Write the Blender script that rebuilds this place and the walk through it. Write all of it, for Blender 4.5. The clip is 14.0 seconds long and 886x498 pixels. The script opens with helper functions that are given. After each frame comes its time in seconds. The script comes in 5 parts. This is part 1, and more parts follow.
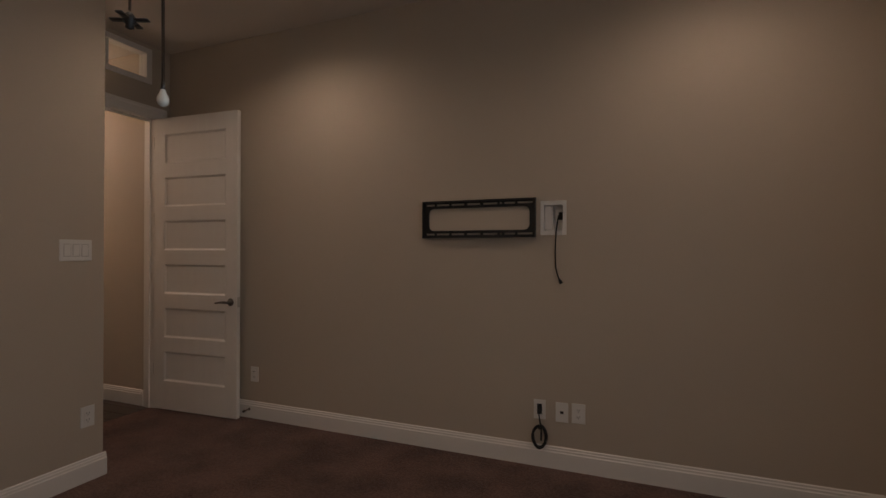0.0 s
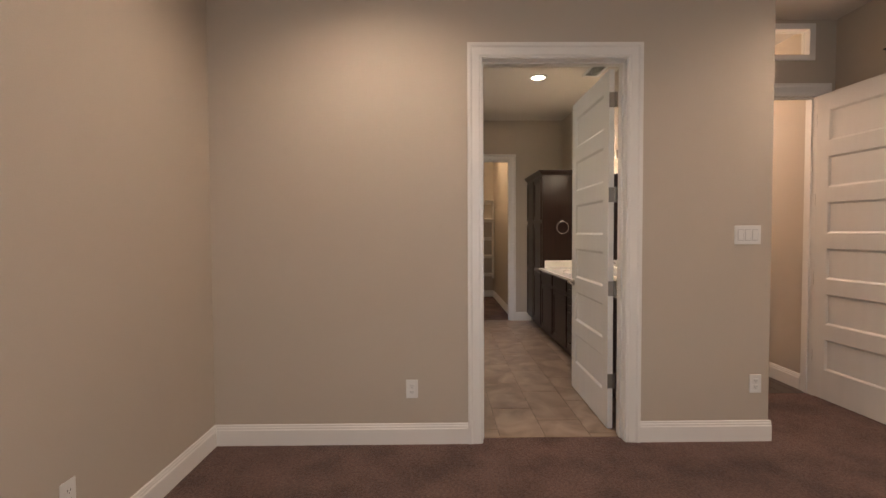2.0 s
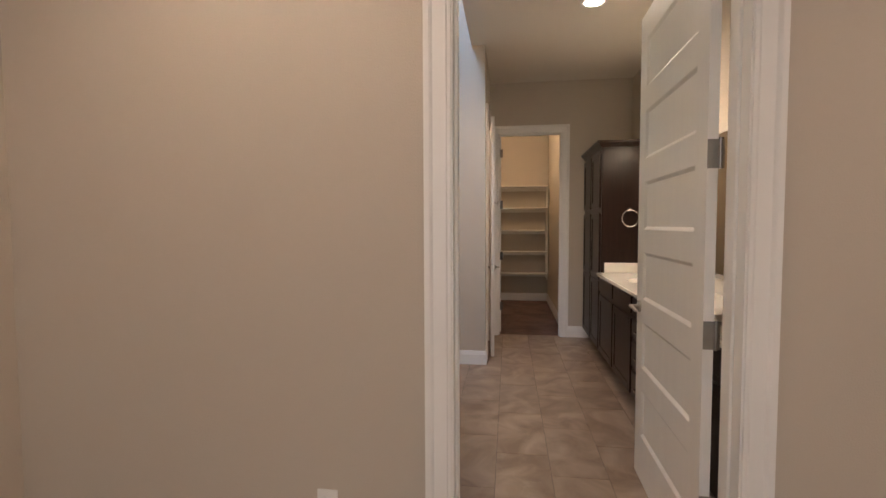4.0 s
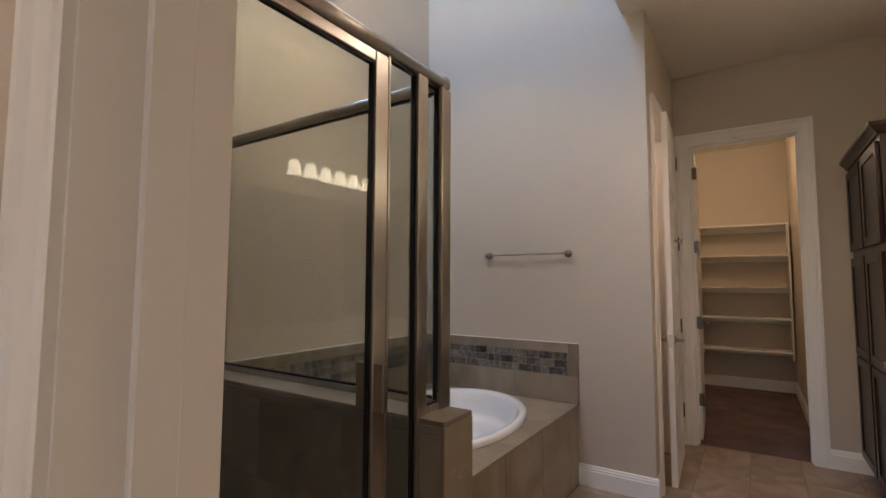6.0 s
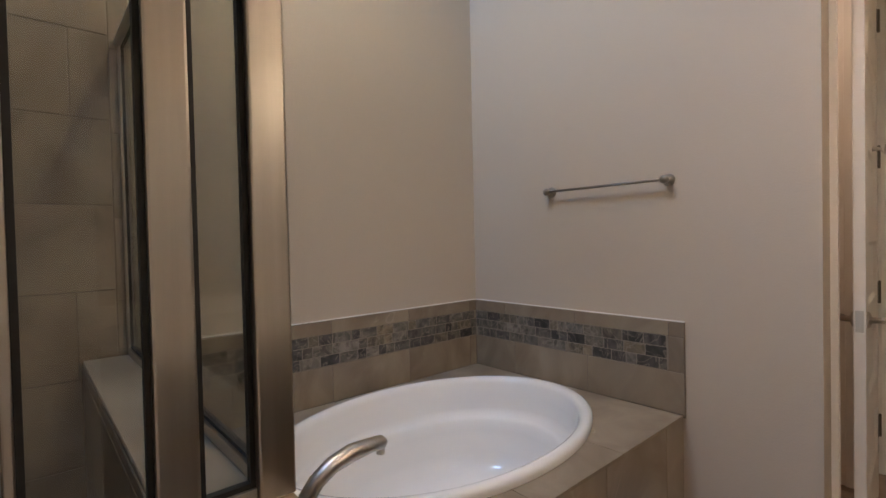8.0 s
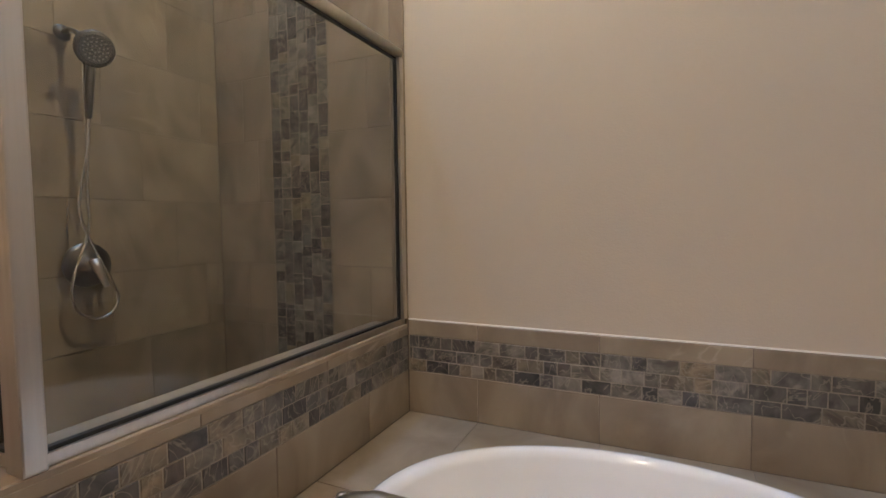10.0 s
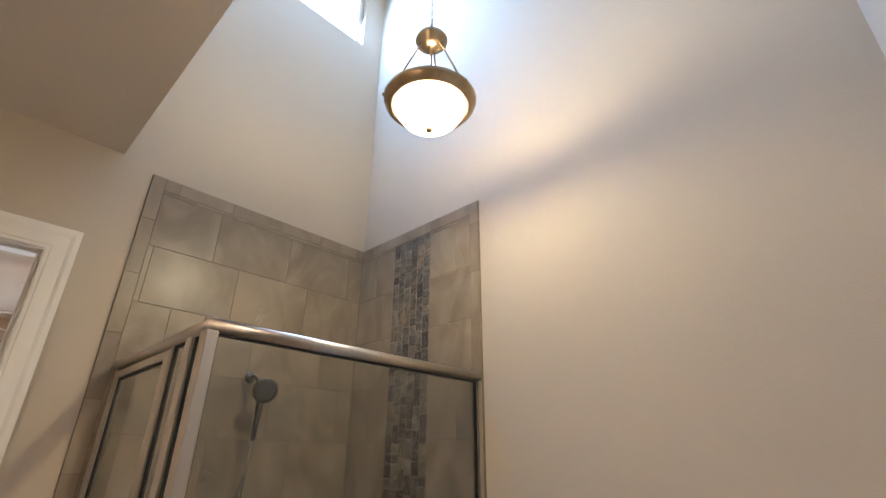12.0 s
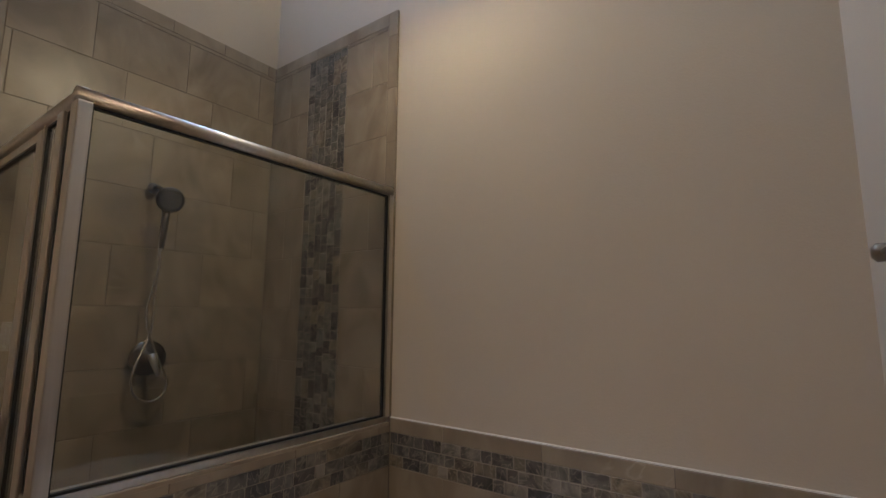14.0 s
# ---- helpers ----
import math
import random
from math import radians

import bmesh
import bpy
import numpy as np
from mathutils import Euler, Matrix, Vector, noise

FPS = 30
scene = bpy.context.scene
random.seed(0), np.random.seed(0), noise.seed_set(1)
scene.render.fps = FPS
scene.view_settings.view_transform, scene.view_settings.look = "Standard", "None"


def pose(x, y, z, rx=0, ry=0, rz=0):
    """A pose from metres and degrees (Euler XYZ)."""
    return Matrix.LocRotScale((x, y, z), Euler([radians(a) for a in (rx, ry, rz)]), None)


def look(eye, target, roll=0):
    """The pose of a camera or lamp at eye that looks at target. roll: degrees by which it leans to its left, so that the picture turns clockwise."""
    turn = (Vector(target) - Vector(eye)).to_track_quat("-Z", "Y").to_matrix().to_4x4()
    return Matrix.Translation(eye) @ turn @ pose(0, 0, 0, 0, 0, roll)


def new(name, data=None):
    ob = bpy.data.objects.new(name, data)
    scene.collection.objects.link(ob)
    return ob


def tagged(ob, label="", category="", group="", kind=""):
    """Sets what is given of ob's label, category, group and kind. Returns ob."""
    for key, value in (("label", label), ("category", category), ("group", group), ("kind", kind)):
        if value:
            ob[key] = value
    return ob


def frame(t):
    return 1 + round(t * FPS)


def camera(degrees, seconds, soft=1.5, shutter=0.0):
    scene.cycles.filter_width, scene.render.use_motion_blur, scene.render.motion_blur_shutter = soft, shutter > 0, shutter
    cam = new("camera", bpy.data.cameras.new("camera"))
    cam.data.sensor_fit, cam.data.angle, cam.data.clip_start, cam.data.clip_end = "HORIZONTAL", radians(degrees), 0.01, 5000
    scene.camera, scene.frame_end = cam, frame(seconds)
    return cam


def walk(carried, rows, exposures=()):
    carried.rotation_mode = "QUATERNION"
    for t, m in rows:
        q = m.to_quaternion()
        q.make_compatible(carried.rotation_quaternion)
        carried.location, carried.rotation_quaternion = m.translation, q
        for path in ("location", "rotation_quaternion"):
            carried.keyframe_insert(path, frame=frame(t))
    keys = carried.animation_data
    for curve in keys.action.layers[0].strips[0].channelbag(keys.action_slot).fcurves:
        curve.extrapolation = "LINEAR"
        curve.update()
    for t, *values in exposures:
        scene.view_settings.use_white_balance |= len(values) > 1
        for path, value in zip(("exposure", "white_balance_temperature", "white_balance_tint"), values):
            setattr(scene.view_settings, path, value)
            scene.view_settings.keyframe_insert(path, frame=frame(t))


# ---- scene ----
cam = camera(86.4, 14.0)
PATH = [
    (0, (0.184, 0.028, 1.326), (-0.55, 1.888, 1.337), 0.1),
    (0.5, (0.193, -0.002, 1.323), (-1.075, 1.544, 1.331), 1.0),
    (1, (0.289, -0.114, 1.36), (-1.351, 1.03, 1.318), 0.8),
    (1.5, (0.299, -0.204, 1.366), (-1.61, 0.387, 1.289), 0.1),
    (2, (0.267, -0.223, 1.354), (-1.732, -0.205, 1.285), -0.3),
    (2.5, (0.107, -0.198, 1.345), (-1.874, -0.461, 1.25), -0.2),
    (2.7, (-0.016, -0.166, 1.343), (-1.998, -0.415, 1.236), -0.1),
    (4.8, (-1.856, 0.441, 1.373), (-3.822, 0.085, 1.278), -0.6),
    (5, (-2.007, 0.459, 1.355), (-3.943, -0.034, 1.268), -0.7),
    (5.5, (-2.367, 0.474, 1.312), (-4.226, -0.261, 1.354), -0.4),
    (6, (-2.565, 0.548, 1.289), (-4.231, -0.549, 1.435), 0.2),
    (6.5, (-2.736, 0.547, 1.289), (-4.254, -0.746, 1.434), -1.3),
    (7, (-2.991, 0.447, 1.275), (-4.434, -0.937, 1.318), -2.4),
    (7.2, (-3.121, 0.418, 1.267), (-4.586, -0.943, 1.292), -2.7),
    (9.5, (-4.591, 0.194, 1.259), (-4.521, -1.793, 1.046), -0.2),
    (10, (-4.895, 0.072, 1.292), (-4.06, -1.743, 1.187), -0.7),
    (10.5, (-5.097, 0.137, 1.294), (-3.849, -1.425, 1.272), 0.2),
    (11, (-5.248, 0.201, 1.337), (-3.845, -1.212, 1.526), 0.4),
    (11.5, (-5.354, 0.189, 1.462), (-3.979, -1.163, 1.991), -0.1),
    (12, (-5.447, 0.189, 1.595), (-4.178, -1.115, 2.425), 0.5),
    (12.5, (-5.481, 0.174, 1.649), (-4.319, -1.16, 2.581), -0.4),
    (13, (-5.51, 0.153, 1.617), (-4.452, -1.308, 2.481), -1.5),
    (13.5, (-5.524, 0.105, 1.516), (-4.441, -1.458, 2.136), -0.4),
    (14, (-5.498, 0.08, 1.374), (-4.333, -1.521, 1.652), 0.4),
]
EXPOSURES = [(0.0, -1.55), (0.3, -1.05), (0.6, -0.63), (1.0, -0.25), (1.5, -0.06), (2.0, 0.12), (2.5, 0.18), (4.8, 0.1), (6.0, -0.06), (7.2, -0.02), (9.5, 0.24), (10.2, 0.55), (10.7, 0.88), (11.2, 0.95), (12.0, 0.42), (12.5, -0.02), (13.0, -0.48), (13.5, -0.45), (14.0, -0.46)]
walk(cam, [(t, look(eye, target, roll)) for t, eye, target, roll in PATH], EXPOSURES)

# ---- plan ----
CEIL = 3.046                      # ceilings
WELL = 6.05                       # top of the light well over tub and shower
XB, XI = -2.725, -2.846           # wall between bedroom and bathroom: both faces
YS, YT = -1.66, -1.645            # south wall and its tile face
XT = -5.69                        # towel wall
XC = -6.935                       # closet wall
YN = 1.66                         # bathroom north wall
YB = 2.98                         # bedroom north wall
XE = 1.64                         # bedroom east wall
DOOR = 2.44                       # door height
YW = -0.11                        # edge of the light well
DECK, SILL, RIM = 0.505, 0.876, 0.894   # tub deck, half wall, top of tile round the tub

# ---- world and lights ----
world = bpy.data.worlds.new("world")
scene.world = world
world.use_nodes = True
wn = world.node_tree.nodes
sky = wn.new("ShaderNodeTexSky")
sky.sky_type, sky.sun_disc = "NISHITA", False
sky.sun_elevation, sky.sun_rotation = radians(50), radians(200)
world.node_tree.links.new(sky.outputs[0], wn["Background"].inputs[0])
wn["Background"].inputs[1].default_value = 0.15


def lamp(name, kind, power, place, target, colour, size=0.1, size_y=None, spread=None):
    data = bpy.data.lights.new(name, kind)
    data.energy, data.color = power, colour
    if kind == "AREA":
        data.size = size
        if size_y:
            data.shape, data.size_y = "RECTANGLE", size_y
        if spread:
            data.spread = radians(spread)
    elif kind == "SUN":
        data.angle = radians(size)
    else:
        data.shadow_soft_size = size
        if kind == "SPOT":
            data.spot_size, data.spot_blend = radians(spread or 120), 0.8
    ob = new(name, data)
    ob.matrix_basis = look(place, target)
    return ob


WARM, DAY = (1.0, 0.748, 0.595), (0.74, 0.86, 1.0)
lamp("sun", "SUN", 3.0, (-6, -5, 9), (0, 0, 0), (1.0, 0.95, 0.88), 0.5)
lamp("window_light", "AREA", 19, (XE - 0.12, 0.35, 1.35), (-3, 0.35, 1.1), DAY, 1.4, 2.0)
lamp("well_light", "AREA", 104, (XI - 0.03, -0.93, 5.30), (XT, -1.1, 4.2), (0.31, 0.54, 1.0), 1.0, 0.72)
lamp("recess_glow", "SPOT", 70, (-4.945, 0.877, 3.02), (-4.945, 0.877, 0), WARM, 0.07, spread=150)
lamp("pendant_bulbs", "POINT", 25, (-4.315, -0.887, 2.982), (0, 0, 0), (1.0, 0.83, 0.53), 0.048)
lamp("hall_lamp", "POINT", 52, (-5.1, 2.35, 2.5), (0, 0, 0), WARM, 0.1)
# Added fill light at the fan bowl, lifting the upper bedroom walls.
lamp("bedroom_fill", "POINT", 9, (-0.355, 0.46, 2.35), (0, 0, 0), WARM, 0.12)
lamp("closet_lamp", "POINT", 21, (-8.2, 0.15, 2.72), (0, 0, 0), (1.0, 0.735, 0.48), 0.1)
lamp("toilet_lamp", "POINT", 15, (-6.35, -0.7, 2.7), (0, 0, 0), WARM, 0.1)
for x, y, power in ((-1.92, 2.25, 63), (0.65, 2.25, 57), (-1.92, -0.6, 66), (0.65, -0.6, 50)):
    lamp("can_glow", "SPOT", power, (x, y, 3.02), (x, y, 0), WARM, 0.07, spread=155)

# ---- materials ----


def material(name, base, rough=0.5, metal=0.0, second=None, scale=8.0, bump=0.0, bump_scale=200.0, amount=0.5, coat=0.0, spec=0.5, per_piece=0.0, stretch=(1, 1, 1), detail=6.0):
    m = bpy.data.materials.new(name)
    m.use_nodes = True
    n, link = m.node_tree.nodes, m.node_tree.links.new
    b = n["Principled BSDF"]
    b.inputs["Base Color"].default_value = (*base, 1)
    b.inputs["Roughness"].default_value = rough
    b.inputs["Metallic"].default_value = metal
    b.inputs["Coat Weight"].default_value = coat
    b.inputs["Specular IOR Level"].default_value = spec
    tc = n.new("ShaderNodeTexCoord")
    mp = n.new("ShaderNodeMapping")
    mp.inputs["Scale"].default_value = stretch
    link(tc.outputs["Object"], mp.inputs["Vector"])
    if second:
        tex = n.new("ShaderNodeTexNoise")
        tex.inputs["Scale"].default_value, tex.inputs["Detail"].default_value = scale, detail
        link(mp.outputs[0], tex.inputs["Vector"])
        ramp = n.new("ShaderNodeValToRGB")
        ramp.color_ramp.elements[0].position, ramp.color_ramp.elements[1].position = 0.5 - amount / 2, 0.5 + amount / 2
        ramp.color_ramp.elements[0].color, ramp.color_ramp.elements[1].color = (*base, 1), (*second, 1)
        link(tex.outputs["Fac"], ramp.inputs[0])
        colour = ramp.outputs[0]
        if per_piece:
            info = n.new("ShaderNodeObjectInfo")
            hsv = n.new("ShaderNodeHueSaturation")
            mr = n.new("ShaderNodeMapRange")
            mr.inputs["To Min"].default_value, mr.inputs["To Max"].default_value = 1 - per_piece, 1 + per_piece
            link(info.outputs["Random"], mr.inputs["Value"])
            link(mr.outputs[0], hsv.inputs["Value"])
            link(colour, hsv.inputs["Color"])
            colour = hsv.outputs[0]
            off = n.new("ShaderNodeVectorMath")
            mul = n.new("ShaderNodeMath")
            mul.operation, mul.inputs[1].default_value = "MULTIPLY", 37.0
            link(info.outputs["Random"], mul.inputs[0])
            link(mp.outputs[0], off.inputs[0])
            link(mul.outputs[0], off.inputs[1])
            link(off.outputs[0], tex.inputs["Vector"])
        link(colour, b.inputs["Base Color"])
    if bump:
        tex2 = n.new("ShaderNodeTexNoise")
        tex2.inputs["Scale"].default_value, tex2.inputs["Detail"].default_value = bump_scale, 3
        link(mp.outputs[0], tex2.inputs["Vector"])
        bp = n.new("ShaderNodeBump")
        bp.inputs["Strength"].default_value, bp.inputs["Distance"].default_value = bump, 0.01
        link(tex2.outputs["Fac"], bp.inputs["Height"])
        link(bp.outputs[0], b.inputs["Normal"])
    return m


def glow(name, colour, strength):
    m = bpy.data.materials.new(name)
    m.use_nodes = True
    b = m.node_tree.nodes["Principled BSDF"]
    b.inputs["Base Color"].default_value = (0.8, 0.8, 0.8, 1)
    b.inputs["Emission Color"].default_value = (*colour, 1)
    b.inputs["Emission Strength"].default_value = strength
    return m


def glass(name, tint=(0.97, 0.98, 0.97), rough=0.0):
    m = bpy.data.materials.new(name)
    m.use_nodes = True
    n, link = m.node_tree.nodes, m.node_tree.links.new
    n.remove(n["Principled BSDF"])
    lw = n.new("ShaderNodeLayerWeight")
    lw.inputs[0].default_value = 0.5
    power = n.new("ShaderNodeMath")
    power.operation, power.inputs[1].default_value = "POWER", 5.0
    link(lw.outputs["Facing"], power.inputs[0])
    fr = n.new("ShaderNodeMath")
    fr.operation, fr.inputs[1].default_value, fr.inputs[2].default_value = "MULTIPLY_ADD", 0.9, 0.035
    fr.use_clamp = True
    link(power.outputs[0], fr.inputs[0])
    tr = n.new("ShaderNodeBsdfTransparent")
    tr.inputs[0].default_value = (*tint, 1)
    gl = n.new("ShaderNodeBsdfGlossy")
    gl.inputs["Roughness"].default_value = rough
    mix = n.new("ShaderNodeMixShader")
    link(fr.outputs[0], mix.inputs[0])
    link(tr.outputs[0], mix.inputs[1])
    link(gl.outputs[0], mix.inputs[2])
    link(mix.outputs[0], n["Material Output"].inputs[0])
    return m


PAINT = material("wall_paint", (0.50, 0.43, 0.345), 0.75, second=(0.53, 0.455, 0.365), scale=1.3, bump=0.12, bump_scale=160)
CEILING = material("ceiling_paint", (0.66, 0.60, 0.525), 0.85, second=(0.69, 0.63, 0.555), scale=1.0, bump=0.15, bump_scale=120)
TRIM = material("white_trim", (0.78, 0.75, 0.70), 0.35, second=(0.81, 0.78, 0.735), scale=3, bump=0.03, bump_scale=90)
DOORW = material("white_door", (0.76, 0.725, 0.67), 0.42, second=(0.79, 0.755, 0.70), scale=3, bump=0.05, bump_scale=60, stretch=(6, 6, 0.6))


def carpet_material():
    m = bpy.data.materials.new("brown_carpet")
    m.use_nodes = True
    n, link = m.node_tree.nodes, m.node_tree.links.new
    b = n["Principled BSDF"]
    b.inputs["Roughness"].default_value, b.inputs["Specular IOR Level"].default_value = 0.95, 0.08
    b.inputs["Sheen Weight"].default_value = 0.15
    tc = n.new("ShaderNodeTexCoord")
    outs = []
    for scale, detail, lo, hi in ((3.2, 7, 0.36, 0.64), (62.0, 3, 0.38, 0.62), (170.0, 2, 0.34, 0.66)):
        t = n.new("ShaderNodeTexNoise")
        t.inputs["Scale"].default_value, t.inputs["Detail"].default_value = scale, detail
        link(tc.outputs["Object"], t.inputs["Vector"])
        r = n.new("ShaderNodeMapRange")
        r.inputs["From Min"].default_value, r.inputs["From Max"].default_value = lo, hi
        link(t.outputs["Fac"], r.inputs["Value"])
        outs.append(r.outputs[0])
    pile = n.new("ShaderNodeMath")
    pile.operation = "ADD"
    link(outs[1], pile.inputs[0])
    link(outs[2], pile.inputs[1])
    wide = n.new("ShaderNodeMath")
    wide.operation, wide.inputs[1].default_value = "MULTIPLY", 0.46
    link(outs[0], wide.inputs[0])
    fine = n.new("ShaderNodeMath")
    fine.operation, fine.inputs[1].default_value = "MULTIPLY_ADD", 0.34
    link(pile.outputs[0], fine.inputs[0])
    link(wide.outputs[0], fine.inputs[2])
    ramp = n.new("ShaderNodeValToRGB")
    ramp.color_ramp.elements[0].color, ramp.color_ramp.elements[1].color = (0.075, 0.037, 0.028, 1), (0.33, 0.190, 0.150, 1)
    link(fine.outputs[0], ramp.inputs[0])
    link(ramp.outputs[0], b.inputs["Base Color"])
    bp = n.new("ShaderNodeBump")
    bp.inputs["Strength"].default_value, bp.inputs["Distance"].default_value = 1.0, 0.012
    link(pile.outputs[0], bp.inputs["Height"])
    link(bp.outputs[0], b.inputs["Normal"])
    return m


CARPET = carpet_material()
GROUT = material("grout", (0.17, 0.138, 0.105), 0.9, second=(0.23, 0.19, 0.15), scale=30)
PALEGROUT = material("mosaic_grout", (0.25, 0.215, 0.172), 0.9, second=(0.31, 0.27, 0.22), scale=30)
FLOORGROUT = material("floor_grout", (0.13, 0.098, 0.072), 0.9, second=(0.18, 0.14, 0.105), scale=20)
ESPRESSO = material("espresso_wood", (0.013, 0.0058, 0.0038), 0.3, second=(0.026, 0.011, 0.007), scale=9, bump=0.03, bump_scale=80, stretch=(6, 6, 0.5), spec=0.35)
MARBLE = material("cultured_marble", (0.80, 0.76, 0.69), 0.15, second=(0.84, 0.81, 0.75), scale=3, coat=0.4)
PORCELAIN = material("tub_acrylic", (0.82, 0.81, 0.79), 0.12, second=(0.84, 0.83, 0.81), scale=2, coat=0.5)
NICKEL = material("brushed_nickel", (0.52, 0.48, 0.43), 0.3, 1.0, second=(0.60, 0.56, 0.51), scale=60, stretch=(1, 1, 0.05))
DARKM = material("dark_nickel", (0.15, 0.135, 0.12), 0.3, 1.0)
CHROME = material("polished_chrome", (0.75, 0.73, 0.70), 0.1, 1.0)
BLACK = material("black_steel", (0.015, 0.014, 0.014), 0.45, second=(0.02, 0.02, 0.019), scale=40)
RUBBER = material("black_rubber", (0.012, 0.012, 0.012), 0.6)
PLATE = material("white_plastic", (0.74, 0.72, 0.68), 0.35, second=(0.77, 0.75, 0.71), scale=10)
SHELFW = material("white_shelf", (0.74, 0.70, 0.62), 0.5, second=(0.77, 0.73, 0.65), scale=4)
HALLWOOD = material("hall_wood_floor", (0.035, 0.020, 0.013), 0.35, second=(0.065, 0.038, 0.025), scale=8, stretch=(1, 8, 1), per_piece=0.2)
GLASS = glass("clear_glass")
SHOWERGLASS = glass("shower_glass", (0.92, 0.928, 0.91))
HINGE = material("satin_hinge", (0.27, 0.245, 0.215), 0.38, 1.0, second=(0.32, 0.29, 0.255), scale=30)
MIRROR = material("mirror_silver", (0.9, 0.9, 0.9), 0.01, 1.0)
BRASS = material("pendant_bronze", (0.36, 0.26, 0.16), 0.3, 1.0, second=(0.48, 0.37, 0.24), scale=20)
LAMPGLASS = glow("lit_alabaster", (1.0, 0.86, 0.68), 7.0)
BULB = glow("lit_shade", (1.0, 0.82, 0.60), 12.0)
DISC = glow("lit_lens", (1.0, 0.84, 0.64), 20.0)

# ---- building helpers ----


def slab(bm, x0, x1, y0, y1, z0, z1):
    v = [bm.verts.new((x, y, z)) for z in (z0, z1) for y in (y0, y1) for x in (x0, x1)]
    for a in ((0, 2, 3, 1), (4, 5, 7, 6), (0, 1, 5, 4), (2, 6, 7, 3), (0, 4, 6, 2), (1, 3, 7, 5)):
        bm.faces.new([v[i] for i in a])
    return v


def _one(*lot):
    bm = bmesh.new()
    slab(bm, *lot)
    return bm


def bevelled(bm, width, segments=2):
    bmesh.ops.bevel(bm, geom=list(bm.edges), offset=width, segments=segments, affect="EDGES", profile=0.6, clamp_overlap=True)
    return bm


def part(name, bm, mat, parent=None, label="", smooth=False):
    me = bpy.data.meshes.new(name)
    bm.normal_update()
    bm.to_mesh(me)
    bm.free()
    me.materials.append(mat)
    if smooth:
        for p in me.polygons:
            p.use_smooth = True
    ob = new(name, me)
    if parent:
        ob.parent = parent
    return tagged(ob, label)


def piece(name, me, place, parent):
    ob = new(name, me)
    ob.location, ob.parent = place, parent
    return ob


def boxes(name, lots, mat, parent=None, bevel=0.0, label="", segments=2):
    bm = bmesh.new()
    for lot in lots:
        slab(bm, *lot)
    if bevel:
        bevelled(bm, bevel, segments)
    return part(name, bm, mat, parent, label)


def structure(name, lots, mat, label, category, bevel=0.0):
    return tagged(boxes(name, lots, mat, None, bevel), label, category, kind="structure")


def thing(name, m, label, category, group="", kind=""):
    ob = new(name)
    ob.matrix_basis = m
    ob.empty_display_size = 0.1
    return tagged(ob, label, category, group, kind)


def lathe(bm, profile, steps=32, m=None, close=False):
    """Turn (radius, height) points round z."""
    rings = []
    for r, z in profile:
        ring = []
        for i in range(steps):
            a = 2 * math.pi * i / steps
            p = Vector((r * math.cos(a), r * math.sin(a), z))
            ring.append(bm.verts.new(m @ p if m else p))
        rings.append(ring)
    for a, b in zip(rings, rings[1:]):
        for i in range(steps):
            j = (i + 1) % steps
            bm.faces.new((a[i], a[j], b[j], b[i]))
    if close:
        bm.faces.new(list(reversed(rings[0])))
        bm.faces.new(rings[-1])
    return bm


def tube(bm, points, radius, steps=10, ends=True):
    """A round bar along points; radius may be a list."""
    pts = [Vector(p) for p in points]
    rings = []
    for i, p in enumerate(pts):
        d = (pts[min(i + 1, len(pts) - 1)] - pts[max(i - 1, 0)]).normalized()
        up = Vector((0, 0, 1)) if abs(d.z) < 0.95 else Vector((1, 0, 0))
        u = d.cross(up).normalized()
        w = u.cross(d)
        r = radius[i] if isinstance(radius, (list, tuple)) else radius
        rings.append([bm.verts.new(p + r * (math.cos(2 * math.pi * k / steps) * u + math.sin(2 * math.pi * k / steps) * w)) for k in range(steps)])
    for a, b in zip(rings, rings[1:]):
        for k in range(steps):
            j = (k + 1) % steps
            bm.faces.new((a[k], a[j], b[j], b[k]))
    if ends:
        bm.faces.new(list(reversed(rings[0])))
        bm.faces.new(rings[-1])
    bmesh.ops.recalc_face_normals(bm, faces=bm.faces[:])
    return bm


def profile_run(bm, profile, start, end, out):
    """Sweep a (depth, height) profile in a straight line on a wall; out: the wall's normal in plan."""
    s, e, o = Vector(start), Vector(end), Vector((*out, 0))
    a = [bm.verts.new(s + o * d + Vector((0, 0, h))) for d, h in profile]
    b = [bm.verts.new(e + o * d + Vector((0, 0, h))) for d, h in profile]
    for i in range(len(profile)):
        j = (i + 1) % len(profile)
        bm.faces.new((a[i], a[j], b[j], b[i]))
    bm.faces.new(list(reversed(a)))
    bm.faces.new(b)
    bmesh.ops.recalc_face_normals(bm, faces=bm.faces[:])
    return bm


# ---- structure ----
wall_east = structure("wall_bathroom_east", [
    (XI, XB, YS, 0.043, 0, CEIL + 0.1), (XI, XB, 0.982, 1.90, 0, CEIL + 0.1), (XI, XB, 0.043, 0.982, DOOR + 0.02, CEIL + 0.1),
    (XI, XB, YS, -1.46, CEIL + 0.1, WELL), (XI, XB, -0.40, YW, CEIL + 0.1, WELL), (XI, XB, -1.46, -0.40, CEIL + 0.1, 4.90), (XI, XB, -1.46, -0.40, 5.70, WELL),
], PAINT, "greige painted wall between bedroom and bathroom", "wall")
wall_south = structure("wall_south", [(-9.8, XE + 0.14, YS - 0.14, YS, 0, CEIL + 0.1), (XT - 0.12, XB, YS - 0.14, YS, CEIL + 0.1, WELL)], PAINT, "greige painted wall behind tub and shower", "wall")
